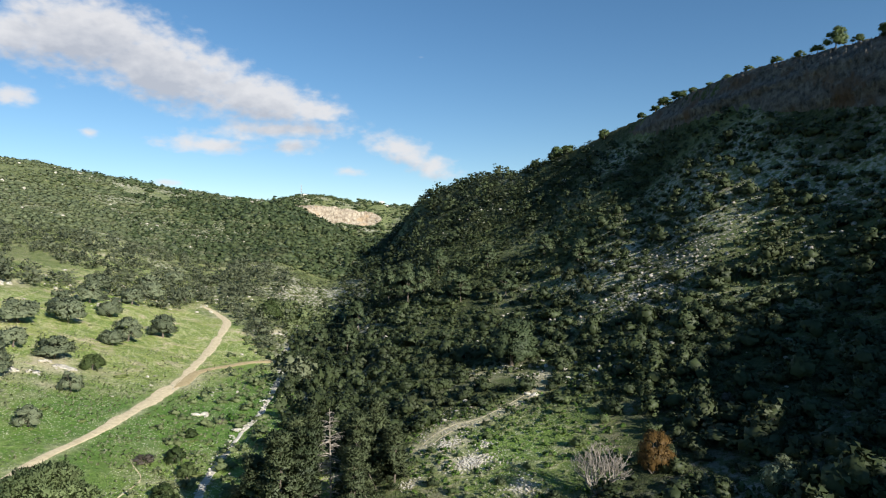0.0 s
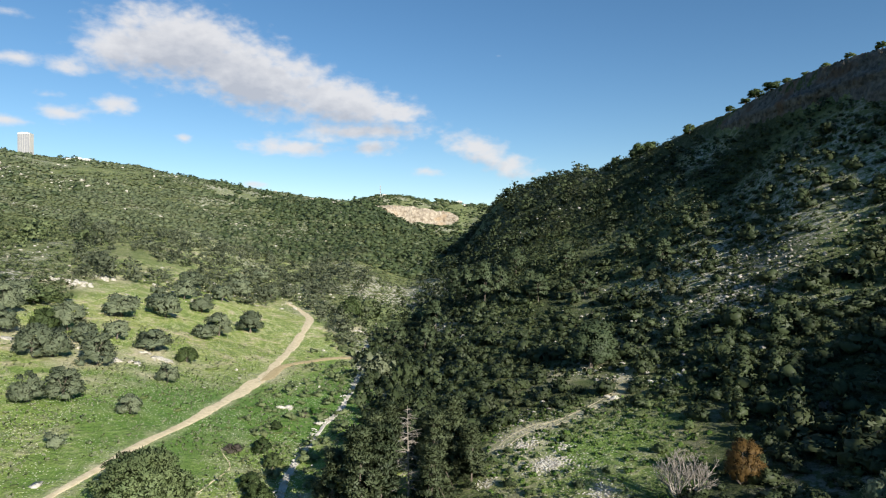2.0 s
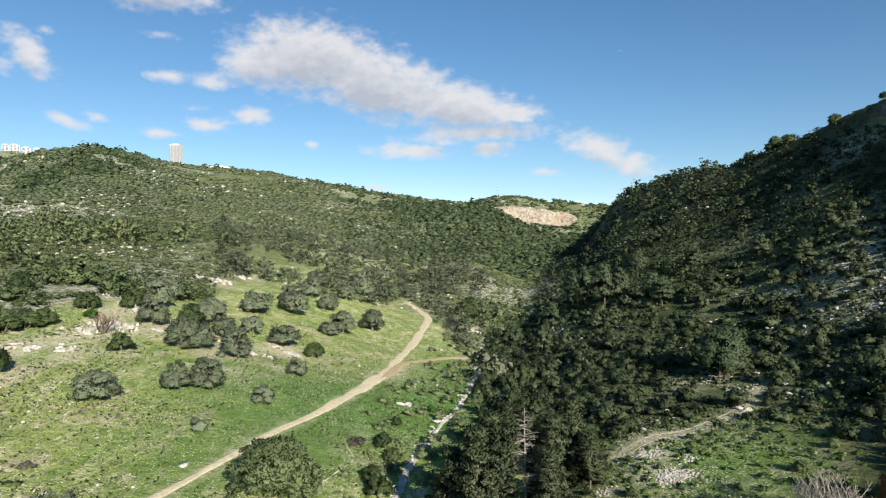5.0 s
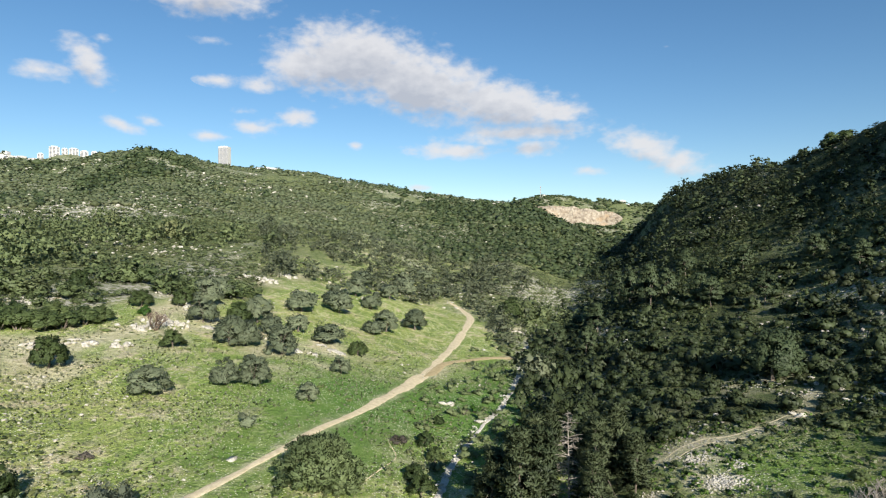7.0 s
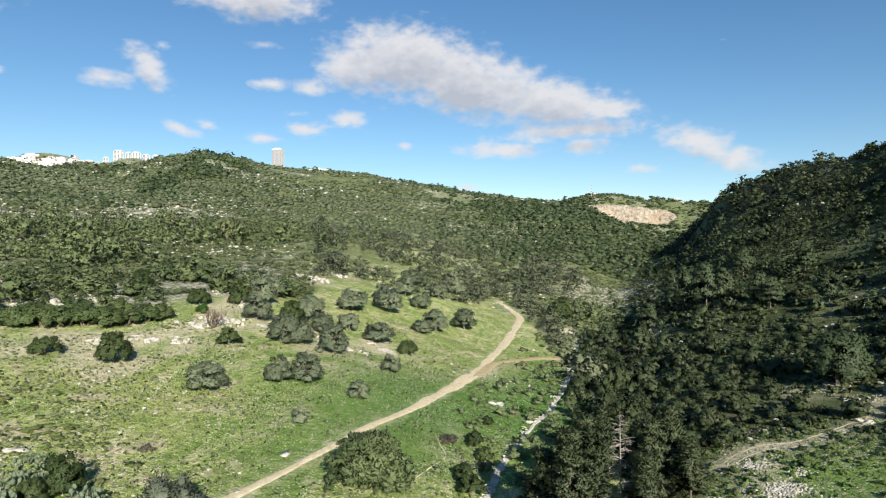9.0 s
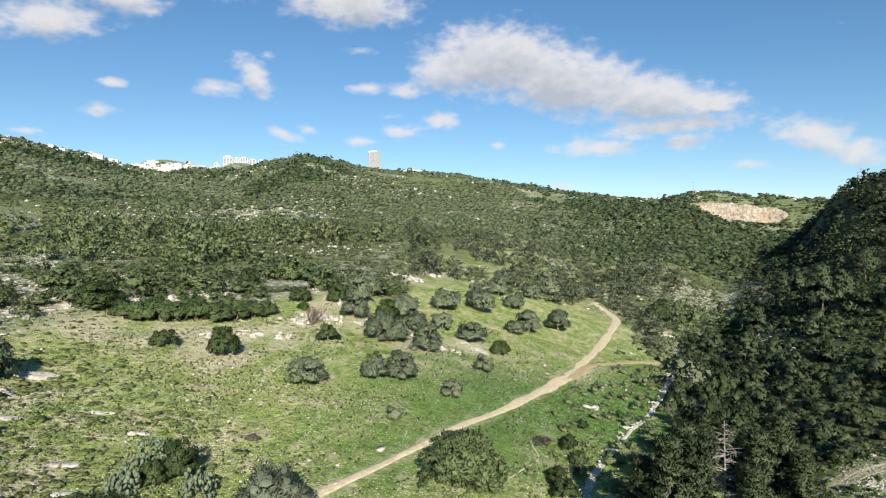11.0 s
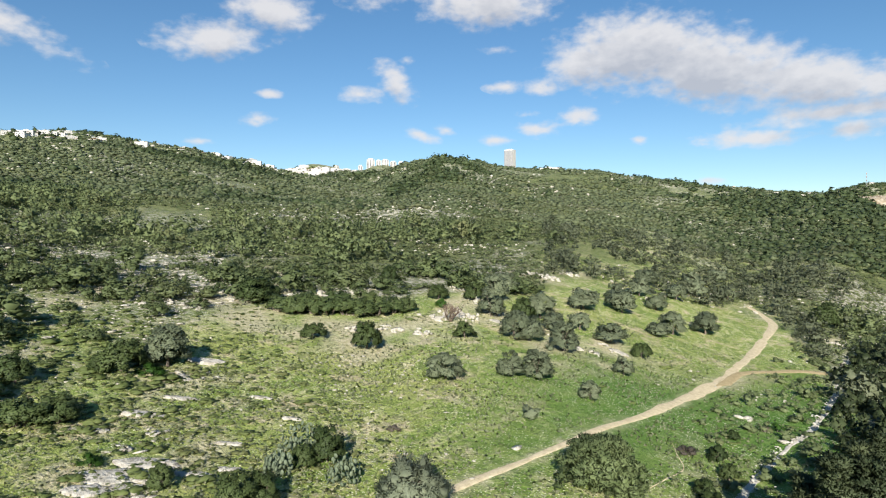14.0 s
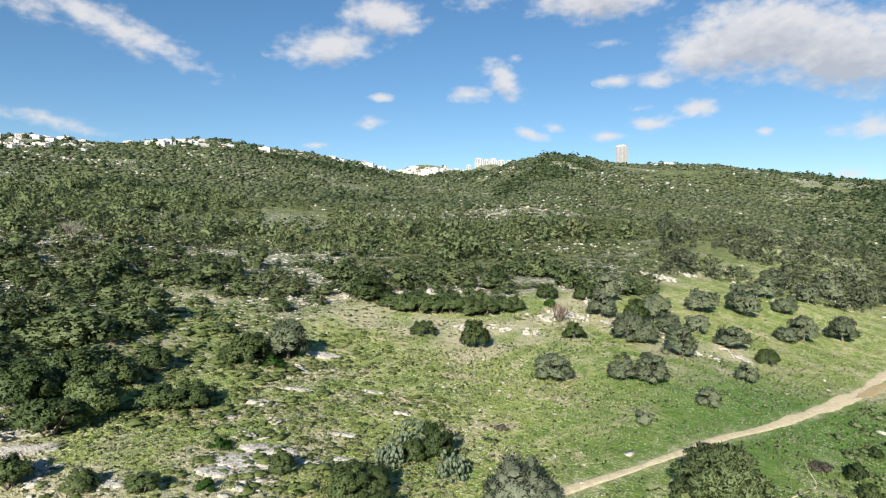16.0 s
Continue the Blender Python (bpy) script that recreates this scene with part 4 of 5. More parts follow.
def bare_tree(name, b, r, w, h, seed, label, upright=False, mat=None):
    """Bare forked branches down to twigs."""
    rng = random.Random(seed)
    x, y = polar(b, r)
    ob = new(name)
    ob.location = (x, y, ground_z(x, y) - .1)

    def grow(bm, a, d, length, thick, depth):
        e = a + d * length
        limb(bm, a, e, thick, thick * .65, 5 if depth > 2 else 3)
        if depth == 0:
            return
        for _ in range(3 if depth > 1 else 4):
            q = Vector((rng.uniform(-1, 1), rng.uniform(-1, 1), rng.uniform(-.15, .9))).normalized()
            grow(bm, e if rng.random() > .35 else a.lerp(e, .6), (d * .75 + q * .75).normalized(), length * rng.uniform(.55, .8), thick * .6, depth - 1)

    if upright:
        top = Vector((rng.uniform(-.3, .3), rng.uniform(-.3, .3), h))
        bm = bmesh.new()
        tube(bm, ((0, 0, -.3), top * .5, top), (.14, .09, .025), 7)
        part("trunk", bm, M_DEADWOOD, ob)
        for k in range(95):
            s = rng.uniform(.16, .97)
            a = rng.uniform(0, 6.28)
            q = Vector((math.cos(a), math.sin(a), rng.uniform(-.35, .35)))
            e = top * s + q * (1.12 - s) * w * rng.uniform(.3, .75)
            bm = bmesh.new()
            tube(bm, (top * s, (top * s).lerp(e, .5) + Vector((0, 0, .1)), e), (.045, .03, .014), 4)
            for _ in range(2):
                p = (top * s).lerp(e, rng.uniform(.4, .9))
                limb(bm, p, p + Vector((rng.uniform(-.5, .5), rng.uniform(-.5, .5), rng.uniform(-.35, .2))), .02, .010, 3)
            part("branch", bm, M_DEADWOOD, ob)
    else:
        for k in range(7):
            a = k * .9 + rng.uniform(-.3, .3)
            bm = bmesh.new()
            grow(bm, Vector((0, 0, -.1)), Vector((math.cos(a) * .75, math.sin(a) * .75, 1)).normalized(), h * .36, h * .022, 4)
            part("branch", bm, mat or M_DEADWOOD, ob)
    return tagged(ob, label, "dead tree" if upright else "bare tree")


bare_tree("dead_tree", 10.0, 76, 6.6, 12.0, 3, "tall dead conifer with bleached bare branches by the stream", True)
bare_tree("bare_fig_tree", -13.6, 68.0, 8, 6.0, 4, "leafless grey tree with many forking twigs")
bare_tree("bare_bush", 45.4, 139, 7, 5.0, 5, "leafless brown bush on pale rocks", False, M_TWIGS)
bare_tree("bare_shrub", 85.8, 208, 5, 6.0, 7, "crooked bare grey tree on the hillside")


def cactus(b, r, w, h, seed):
    """Prickly pear: flat oval pads growing on one another."""
    rng = np.random.default_rng(seed)
    x, y = polar(b, r)
    ob = new("prickly_pear")
    ob.location = (x, y, ground_z(x, y) - .05)
    first = link_mesh("pad", ICO_V * (.24, .05, .34), ICO_F, M_CACTUS, ob, True)
    for k in range(90):
        a, q = rng.uniform(0, 6.28), math.sqrt(rng.random()) * w / 2
        pad = first if k == 0 else new("pad", first.data)
        pad.parent = ob
        pad.matrix_basis = Matrix.LocRotScale((math.cos(a) * q, math.sin(a) * q, rng.uniform(.1, 1) * h * (1 - .5 * (q / w * 2) ** 2)), Euler((rng.uniform(-.5, .5), rng.uniform(-.5, .5), rng.uniform(0, 6.28))), None)
    return tagged(ob, "grey-green prickly pear cactus among shrubs", "cactus")


cactus(58.6, 74, 5, 3.6, 1)
cactus(55.0, 67.5, 3.8, 3.0, 2)
cactus(60.6, 68, 3.0, 2.8, 3)

# ---- rocks ----
def boulder_arrays(rng, w, d, h):
    v = ICO_V * rng.uniform(.72, 1.2, (len(ICO_V), 1)) * (w / 2, d / 2, h / 2)
    return v, ICO_F


def outcrop(name, b, r, w, h, n, seed, label):
    """Weathered slabs and blocks lying together on the slope."""
    rng = np.random.default_rng(seed)
    x0, y0 = polar(b, r)
    base = Vector((x0, y0, ground_z(x0, y0)))
    ob = new(name)
    ob.location = base
    for k in range(n):
        s = rng.uniform(.25, 1) * w / max(1.4, n ** .5)
        dx, dy = (rng.normal(0, w * .28), rng.normal(0, w * .2)) if n > 1 else (0, 0)
        v, f = boulder_arrays(rng, s * 1.7, s * 1.1, h * rng.uniform(.3, .8))
        stone = link_mesh("stone", v, f, M_STONE, ob)
        stone.matrix_basis = Matrix.LocRotScale((dx, dy, ground_z(x0 + dx, y0 + dy) + h * .03 - base.z), Euler((rng.uniform(-.35, .35), rng.uniform(-.35, .35), rng.uniform(0, 3))), None)
    return tagged(ob, label, "rocks")


OUTCROPS = [(53.3, 129, 7, 1.2, 22), (50.6, 131, 7, 1.2, 20), (48.0, 128, 4, 1.8, 10), (44.4, 144, 7, 2.2, 46), (43.0, 160, 6, 1.8, 24), (44.6, 171, 6, 1.8, 20), (46.6, 140, 5, 1.6, 16), (41.6, 150, 5, 1.6, 14), (37.0, 209, 9, 2.4, 34), (35.1, 223, 7, 2.4, 20), (38.0, 143, 6, .9, 14),
            (33.5, 135, 5, .8, 12), (31.5, 143, 5, .9, 10), (68.2, 100, 4.5, .4, 8), (66.2, 100, 3, .4, 5), (70.0, 80, 4, .5, 10), (72.5, 76, 3, .4, 6), (69.4, 71, 3.6, .7, 8), (71.6, 66, 6, .5, 22), (73.5, 64, 5, .5, 18),
            (88.5, 72, 5, 1.0, 16), (90.0, 66, 6, 1.0, 14), (83.2, 60, 3, .8, 8), (64.0, 152, 5, 1.2, 16), (59.0, 158, 6, 1.2, 14), (56.5, 160, 7, 1.6, 16), (54.0, 165, 7, 1.6, 16), (20.6, 121, 3, 1.4, 3), (18.0, 112, 2.4, 1, 3), (39.8, 80, 1.7, .9, 2),
            (49.8, 79, .7, .5, 1), (-10.8, 286, 6, 5, 1), (24.6, 96, 1.2, .6, 1), (27.4, 126, 1.3, .7, 1), (-7.9, 106, 2.4, 1.4, 3), (0.8, 118, 3, 1.2, 4), (-2.7, 81.4, 3.4, .3, 60), (-3.7, 86.6, 1.8, .5, 5), (-12, 112, 5, 1, 16), (15.2, 214, 8, 1.6, 14), (12.2, 232, 7, 1.6, 10)]
for k, (b, r, w, h, n) in enumerate(OUTCROPS):
    outcrop("rock_outcrop" if n > 3 else "boulder", b, r, w, h, n, 200 + k, "pale weathered limestone blocks lying on the slope" if n > 3 else "single pale limestone boulder in the grass")


def slab(b, r, w, d, turn, seed, lift=.14):
    """A bare flat bed of rock, flush with the turf."""
    rng = np.random.default_rng(seed)
    n = 18
    a = np.linspace(0, 6.283, n, endpoint=False)
    x0, y0 = polar(b, r)
    rr = 1 + rng.normal(0, .12, n)
    px, py = np.cos(a) * rr * w / 2, np.sin(a) * rr * d / 2
    gx_, gy_ = x0 + px * math.cos(turn) - py * math.sin(turn), y0 + px * math.sin(turn) + py * math.cos(turn)
    base = np.array([x0, y0, ground_z(x0, y0)])
    top = np.stack([gx_, gy_, height(gx_, gy_) + lift], 1) - base
    inner = top * (.78, .78, 1) + np.stack([np.zeros(n), np.zeros(n), rng.uniform(.02, .12, n)], 1)
    rim = np.stack([gx_, gy_, height(gx_, gy_) - .3], 1) - base
    v = np.concatenate([rim * (1.06, 1.06, 1), top, inner, [[0, 0, .2]]])
    f = []
    for k in range(n):
        j = (k + 1) % n
        f += [[k, j, n + j], [k, n + j, n + k], [n + k, n + j, 2 * n + j], [n + k, 2 * n + j, 2 * n + k], [2 * n + k, 2 * n + j, 3 * n]]
    ob = link_mesh("rock_slab", v, f, M_STONE)
    ob.location = base
    return tagged(ob, "bare pale rock slab level with the turf", "rock", "rock slabs of the meadow")


for k, (b, r, w, d) in enumerate(((66.4, 107, 6.0, 2.2), (71.3, 86, 5.2, 1.8), (75.0, 81.7, 3.8, 1.2), (68.5, 91.8, 4.6, 1.2), (70.9, 71.5, 6.4, 2.6), (73.4, 69, 6.6, 3.4), (75.2, 66.5, 4.8, 2.2), (72.2, 66, 4.4, 2.0), (89.9, 81.5, 7.0, 2.4), (89.4, 77.2, 7.5, 2.6), (83.4, 65.7, 3.4, 1.6), (67.5, 68.4, 3.4, 1.1), (64.6, 69.2, 2.6, .9), (64.5, 76, 3.0, .9), (62.0, 92, 3.2, .8), (59.5, 84, 2.6, .8), (41.0, 143, 5.0, 1.6), (30.6, 143, 4.0, 2.0))):
    slab(b, r, w, d, math.radians(b - 12), 300 + k, (.4, .2, .2, .14)[min(k, 3)])


def strew(name, xs, ys, widths, flat, mat, seed, label, category):
    """Loose stones beyond counting, in one mesh."""
    rng = np.random.default_rng(seed)
    n, k = len(xs), len(ICO_V)
    jit = rng.uniform(.7, 1.25, (n, k, 1))
    a = rng.uniform(0, 6.28, n)
    v = ICO_V[None] * jit * np.stack([widths * .5, widths * .5 * rng.uniform(.5, 1, n), widths * flat * rng.uniform(.3, .7, n)], 1)[:, None]
    ca, sa = np.cos(a)[:, None], np.sin(a)[:, None]
    v = np.stack([v[..., 0] * ca - v[..., 1] * sa, v[..., 0] * sa + v[..., 1] * ca, v[..., 2]], -1)
    v += np.stack([xs, ys, height(xs, ys) + widths * .08], 1)[:, None]
    f = (ICO_F[None] + (np.arange(n) * k)[:, None, None]).reshape(-1, 3)
    return tagged(link_mesh(name, v.reshape(-1, 3), f, mat), label, category, kind="stuff")


def scatter(b0, b1, r0, r1, spacing, rng, jitter=.48):
    """Places strewn evenly over a stretch of the valley; spacing may grow with distance."""
    bs, rs, r = [], [], r0
    while r < r1:
        s = spacing(r)
        step = math.degrees(s / r)
        b = np.arange(b0, b1, step)
        bs.append(b + rng.uniform(-jitter, jitter, len(b)) * step + rng.uniform(0, step))
        rs.append(r + rng.uniform(-jitter, jitter, len(b)) * s)
        r += s
    return np.concatenate(bs), np.concatenate(rs)


rng = np.random.default_rng(11)
# white blocks of the slope on the shaded side, and stones of the scrub and meadow
b, r = scatter(-45, 5, 96, 330, lambda q: max(2.0, q / 75), rng)
x, y = polar(b, r)
keep = (fbm(x, y, 30, 3, 2) + rng.normal(0, .25, len(b)) > np.where(np.hypot((b + 23) / 11, (r - 172) / 42) < 1, .35, np.where(r > 210, .85, .55)))
strew("slope_stones", x[keep], y[keep], rng.uniform(.4, 1.3, keep.sum()) ** 1.3 * np.maximum(1, r[keep] / 230), .6, M_DIM_STONE, 12, "pale limestone blocks strewn over the steep slope", "stones")
b, r = scatter(6, 92, 62, 240, lambda q: max(2.0, q / 65), rng)
x, y = polar(b, r)
keep = fbm(x, y, 26, 3, 3) + rng.normal(0, .3, len(b)) + .75 * (b > 66) * (r > 95) - .3 * (meadow_at(x, y) > .5) > .55
strew("meadow_stones", x[keep], y[keep], rng.uniform(.25, .85, keep.sum()) ** 1.5 * np.maximum(1, r[keep] / 110), .5, M_STONE, 13, "small pale stones lying in grass and scrub", "stones")
b, r = scatter(8, 95, 240, 1300, lambda q: q / 80, rng)
x, y = polar(b, r)
keep = fbm(x, y, 90, 3, 3) + rng.normal(0, .35, len(b)) > np.where((b < 38) & (r < 430), .95, .62)
strew("hill_stones", x[keep], y[keep], rng.uniform(.7, 1.7, keep.sum()) * np.minimum(r[keep], 900) / 230, .5, M_STONE, 14, "pale rock ledges showing through the far scrub", "stones")
b, r = scatter(65, 93, 105, 232, lambda q: max(1.9, q / 70), rng)
x, y = polar(b, r)
keep = (meadow_at(x, y) < .4) & (fbm(x, y, 34, 3, 2) + rng.normal(0, .3, len(b)) > .02)
strew("ledge_stones", x[keep], y[keep], rng.uniform(.6, 2.6, keep.sum()), .22, M_STONE, 17, "pale flat limestone ledges between dark shrubs", "stones")
# rock ledges in groups on the far hill, and the rubble beside the stony trail
LEDGES = ((43.5, 520, 16), (39, 560, 20), (37.4, 540, 14), (33.4, 500, 18), (27.5, 560, 16), (30.5, 640, 22), (47.5, 820, 26), (42, 900, 26), (38, 1000, 30), (22.5, 620, 20), (15.5, 560, 16), (18, 760, 22),
          (76, 560, 26), (79.5, 600, 24), (82, 560, 20), (72, 640, 24), (66, 520, 18), (86, 500, 18), (50, 900, 24))
lb, lr, lw = np.array(LEDGES).T
i = np.repeat(np.arange(len(lb)), 26)
x, y = polar(lb[i], lr[i])
across_, along_ = rng.normal(0, 1, len(i)) * lw[i], rng.normal(0, .55, len(i)) * lw[i]
ux, uy = polar(lb[i], 1.0)
x, y = x + uy * across_ + ux * along_, y - ux * across_ + uy * along_
strew("far_ledges", x, y, rng.uniform(.8, 2.6, len(i)) * lr[i] / 560, .45, M_STONE, 19, "pale rock ledges in groups on the far hill", "stones")
HEAPS = ((3.8, 81.2, 1.5, 460), (.6, 88.8, 1.0, 190), (8.6, 71.4, 1.2, 140), (-4.3, 78.0, .8, 60), (5.6, 86.6, .7, 50), (12.4, 124.5, 2.0, 90), (17.6, 116, 1.5, 60))
for hx, hy, spread, n in HEAPS:
    x, y = hx + rng.normal(0, spread, n), hy + rng.normal(0, spread * 1.2, n)
    strew("rubble_heap", x, y, rng.uniform(.1, .42, n), .6, M_STONE, 20, "heap of pale broken rubble on green ground", "stones")


def off_heaps(x, y):
    """True where no rubble heap lies."""
    out = np.full(np.shape(x), True)
    for hx, hy, spread, _ in HEAPS:
        out &= np.hypot(x - hx, y - hy) > spread * 1.7
    return out


c, side = course(STREAM, .45)
n = int(len(c) * 1.5)
i = np.clip(rng.integers(0, len(c), n) // 6 * 6 + rng.integers(0, 9, n), 0, len(c) - 1)
off = rng.normal(0, .42, n) + .5 * value_noise(c[i, 0], c[i, 1], 7, 1)
strew("stream_stones", c[i, 0] + side[i, 0] * off, c[i, 1] + side[i, 1] * off, rng.uniform(.15, .62, n), .35, M_BED, 15, "white rounded stones in the dry stream bed", "stones")


# ---- scrub and woods: too many plants to count ----
def cover_with(name, shape, mat, xs, ys, ws, hs, seed, label, category, k=6, count=110, size=.075, variants=5, share=.8):
    rng = np.random.default_rng(seed)
    vs, fs, ts, ns, o = [], [], [], [], 0
    kind = rng.integers(0, variants, len(xs))
    for q in range(variants):
        c, r = clumps(rng, shape, k)
        if k > 8:  # a dense heart of a few lumps, and leaves all through the crown
            heart = cores(rng, c[:6] * (.75, .75, .95), r[:6] * (.6 if shape == "round" else .9), share, True)
            tv, tf, tn = joined(heart, leaves(rng, c, r, count, size))
        elif share:
            tv, tf, tn = joined(cores(rng, c, r, share, shape != "mound"), leaves(rng, c, r, count, size, .6, 0.0, .8 if shape == "mound" else .5))
        else:
            tv, tf, tn = leaves(rng, c, r, count, size)
            tn = np.tile((0.0, 0.0, 1.0), (len(tn), 1))  # blades take the light as the turf does
        at = np.where(kind == q)[0]
        m = len(at)
        if not m:
            continue
        a = rng.uniform(0, 6.28, m)
        ca, sa = np.cos(a)[:, None], np.sin(a)[:, None]
        w, h = ws[at][:, None], hs[at][:, None]
        v = np.stack([(tv[:, 0] * ca - tv[:, 1] * sa) * w + xs[at][:, None], (tv[:, 0] * sa + tv[:, 1] * ca) * w + ys[at][:, None],
                      tv[:, 2] * h + (height(xs[at], ys[at]) - .08 * hs[at])[:, None]], -1)
        vs.append(v.reshape(-1, 3))
        turned = np.stack([tn[:, 0] * ca - tn[:, 1] * sa, tn[:, 0] * sa + tn[:, 1] * ca, np.broadcast_to(tn[:, 2] * np.ones_like(ca), (m, len(tn)))], -1)
        ns.append(turned.reshape(-1, 3))
        fs.append((tf[None] + (np.arange(m) * len(tv))[:, None, None]).reshape(-1, 3) + o)
        ts.append(np.repeat(rng.random(m), len(tv)))
        o += m * len(tv)
    return tagged(link_mesh(name, np.concatenate(vs), np.concatenate(fs), mat, tint=np.concatenate(ts), normals=np.concatenate(ns)), label, category, kind="stuff")


def clear_of(x, y, width=3.2):
    return (near_line(x, y, TRACK, width + 1) + near_line(x, y, SIDE, width) + near_line(x, y, STREAM, width) + near_line(x, y, SCREE, width)) == 0


rng = np.random.default_rng(21)
# the far hillside: thickets, pines and groves near by, smaller and smaller clumps of green with distance
def valley_line(r):
    """Bearing of the valley's bottom by distance."""
    return np.interp(r, (60, 120, 200, 300, 450, 640, 900), (14, 13, 11, 8.6, 6.6, 5, 0))


def hillside(b0, b1, r0, r1, spacing):
    b, r = scatter(b0, b1, r0, r1, spacing, rng)
    x, y = polar(b, r)
    d = fbm(x, y, 55, 3, 1) + rng.normal(0, .3, len(b))
    bare = np.where((b > 64) & (r < 215), .22 + rng.normal(0, .4, len(b)), np.where((b < 27) & (r > 235) & (r < 640), -1.05, np.where(r > 340, np.where(r < 470, -.95, -.45), np.where((b > 34) & (b < 66) & (r > 185), -1.1, -.55))) + 1.0 * np.exp(-((b - 26) / 9) ** 4 - ((r - 215) / 85) ** 4))
    keep = (meadow_at(x, y) < .35 + rng.normal(0, .12, len(b))) & (d > bare) & ((r < across(TOP_R, b) * 1.03) | (b < 15) | ((b > 49) & (b < 62) & (r > 1780) & (r < 2150) & (rng.random(len(b)) < .25)))
    keep &= b > valley_line(r) - .4 + rng.normal(0, .7, len(b))
    return b[keep], r[keep], x[keep], y[keep]


WOODS = (("pine_wood", "round", J_PINE, .82, "yellow-green pines growing close together on the hillside", "woodland"),
         ("olive_grove", "round", J_OLIVE, .8, "grey-green olive and carob trees on the slope", "woodland"),
         ("hill_scrub", "thicket", J_SCRUB, .58, "dense green evergreen scrub covering the hillside", "scrub"))
for tail, r0, r1, space, k, n, size, share in (("_near", 66, 190, 4.1, 22, 480, .045, .8), ("", 190, 360, 4.1, 18, 145, .054, .8), ("_distant", 360, 2600, 0, 1, 7, .21, .8)):
    b, r, x, y = hillside(0, 97, r0, r1, (lambda q: max(2.6, q / 150)) if not space else (lambda q: space))
    free = clear_of(x, y) if r0 < 300 else np.full(len(b), True)
    b, r, x, y = b[free], r[free], x[free], y[free]
    # last term: dark pines massed near bearing 44.5 imitate a cloud's shadow
    wood_or_shadow = fbm(x, y, 120, 2, 4) + np.exp(-((r - 275) / 32) ** 2) * .9 * (b > 36) + .9 * np.exp(-((b - 44.5) / 3) ** 2) * (r > 1000)
    pine_zone = ((wood_or_shadow > .5) & (r > 205) & (rng.random(len(b)) < (.42 if k > 1 else 1))) | ((rng.random(len(b)) < .09) & (fbm(x, y, 80, 2, 2) > -.1) & (k == 1) & (r < .88 * across(TOP_R, b))) | ((b < 15) & (r > 1350)) | ((k == 1) & (rng.random(len(b)) < .75 * np.clip((28 - b) / 12, 0, 1)))
    grove_zone = ~pine_zone & (b < 37) & (b > 13) & (r < 480) & (rng.random(len(b)) < np.where((r < 310) & (b > 17), .8, .42))
    for (name, shape, mat, ratio, label, category), z in zip(WOODS, (pine_zone, grove_zone, ~pine_zone & ~grove_zone)):
        if z.sum() < 3:
            continue
        w = np.clip(np.exp(rng.normal(0, .5, z.sum())), .36, 2.2 if k == 1 or r0 < 100 else 1.55) * (np.maximum(5.4, r[z] / 80) if k > 1 else np.where(b[z] < 15, np.clip(r[z] / 125, 3.4, 11), np.clip(r[z] / 150, 2.8, 9.5)))
        if k == 1:
            w = w * np.where((r[z] > .8 * across(TOP_R, b[z])) & (b[z] > 15), .5, 1)
        if r0 < 100:
            w = w * np.where((b[z] < 20) & (name == "hill_scrub"), .55, 1)
        if name == "pine_wood":
            w = w * (1.4 if k > 1 else 1.15)
        if name == "hill_scrub" and r0 == 190:
            w = w * .85
        h = w * (ratio if k > 1 else max(ratio, .6) * np.where((r[z] > .8 * across(TOP_R, b[z])) & (b[z] > 15), .7, np.where(r[z] > 1400, .6, 1))) * rng.uniform(.6, 1.3, z.sum()) * (1 if k > 1 else .75)
        if name == "hill_scrub" and r0 == 190:
            h = h * .66
        # single far clumps get the leaf colour with haze mixed in
        cover_with(name + tail, "clump" if k == 1 else "bush" if shape == "thicket" and r0 < 100 else shape, J_THICKET if shape == "thicket" and r0 < 100 else J_DARKWOOD if name == "pine_wood" and k == 1 else J_HAZED if k == 1 else mat, x[z], y[z], w, h, 31 + k, label, category, k, n, size, 6, share)

# the steep slope under the cliff, and the stream's far bank
b, r = scatter(-48, 13, 62, 640, lambda q: max(2.9, q / 78), rng)
x, y = polar(b, r)
d = fbm(x, y, 26, 3, 1)
open_patch = np.hypot((b + 6.5) / 11, (r - 84) / 20) < 1
lit_stones = np.hypot((b + 22) / 12, (r - 172) / 38) < 1
keep = (d + rng.normal(0, .3, len(b)) > np.where(lit_stones, -.15, np.where((r > 95) & (r < 215) & (b < 2) & ((b > -17) | (r > 140)), -.45, -.9))) & ~(open_patch & (rng.random(len(b)) < .93)) & off_heaps(x, y) & clear_of(x, y, 1.7) & (meadow_at(x, y) < .5)
keep |= (r > across(UP_R, b) - 45) & (r < across(UP_R, b)) & (b < -13) & (rng.random(len(b)) < .9)
keep &= ~((r > across(UP_R, b) - 3) & (r < across(TOP_R, b) + 1) & (b < -13)) & (r < across(TOP_R, b) * 1.1)
keep &= b < np.minimum(valley_line(r), 11.5) + rng.normal(0, .7, len(b))
keep &= ~((b < -12) & (r > across(TOP_R, b) - 2) & (rng.random(len(b)) < .45))
keep &= ~(np.hypot((b + 6.1) / 3, (r - 118) / 7) < 1)
b, r, x, y = b[keep], r[keep], x[keep], y[keep]
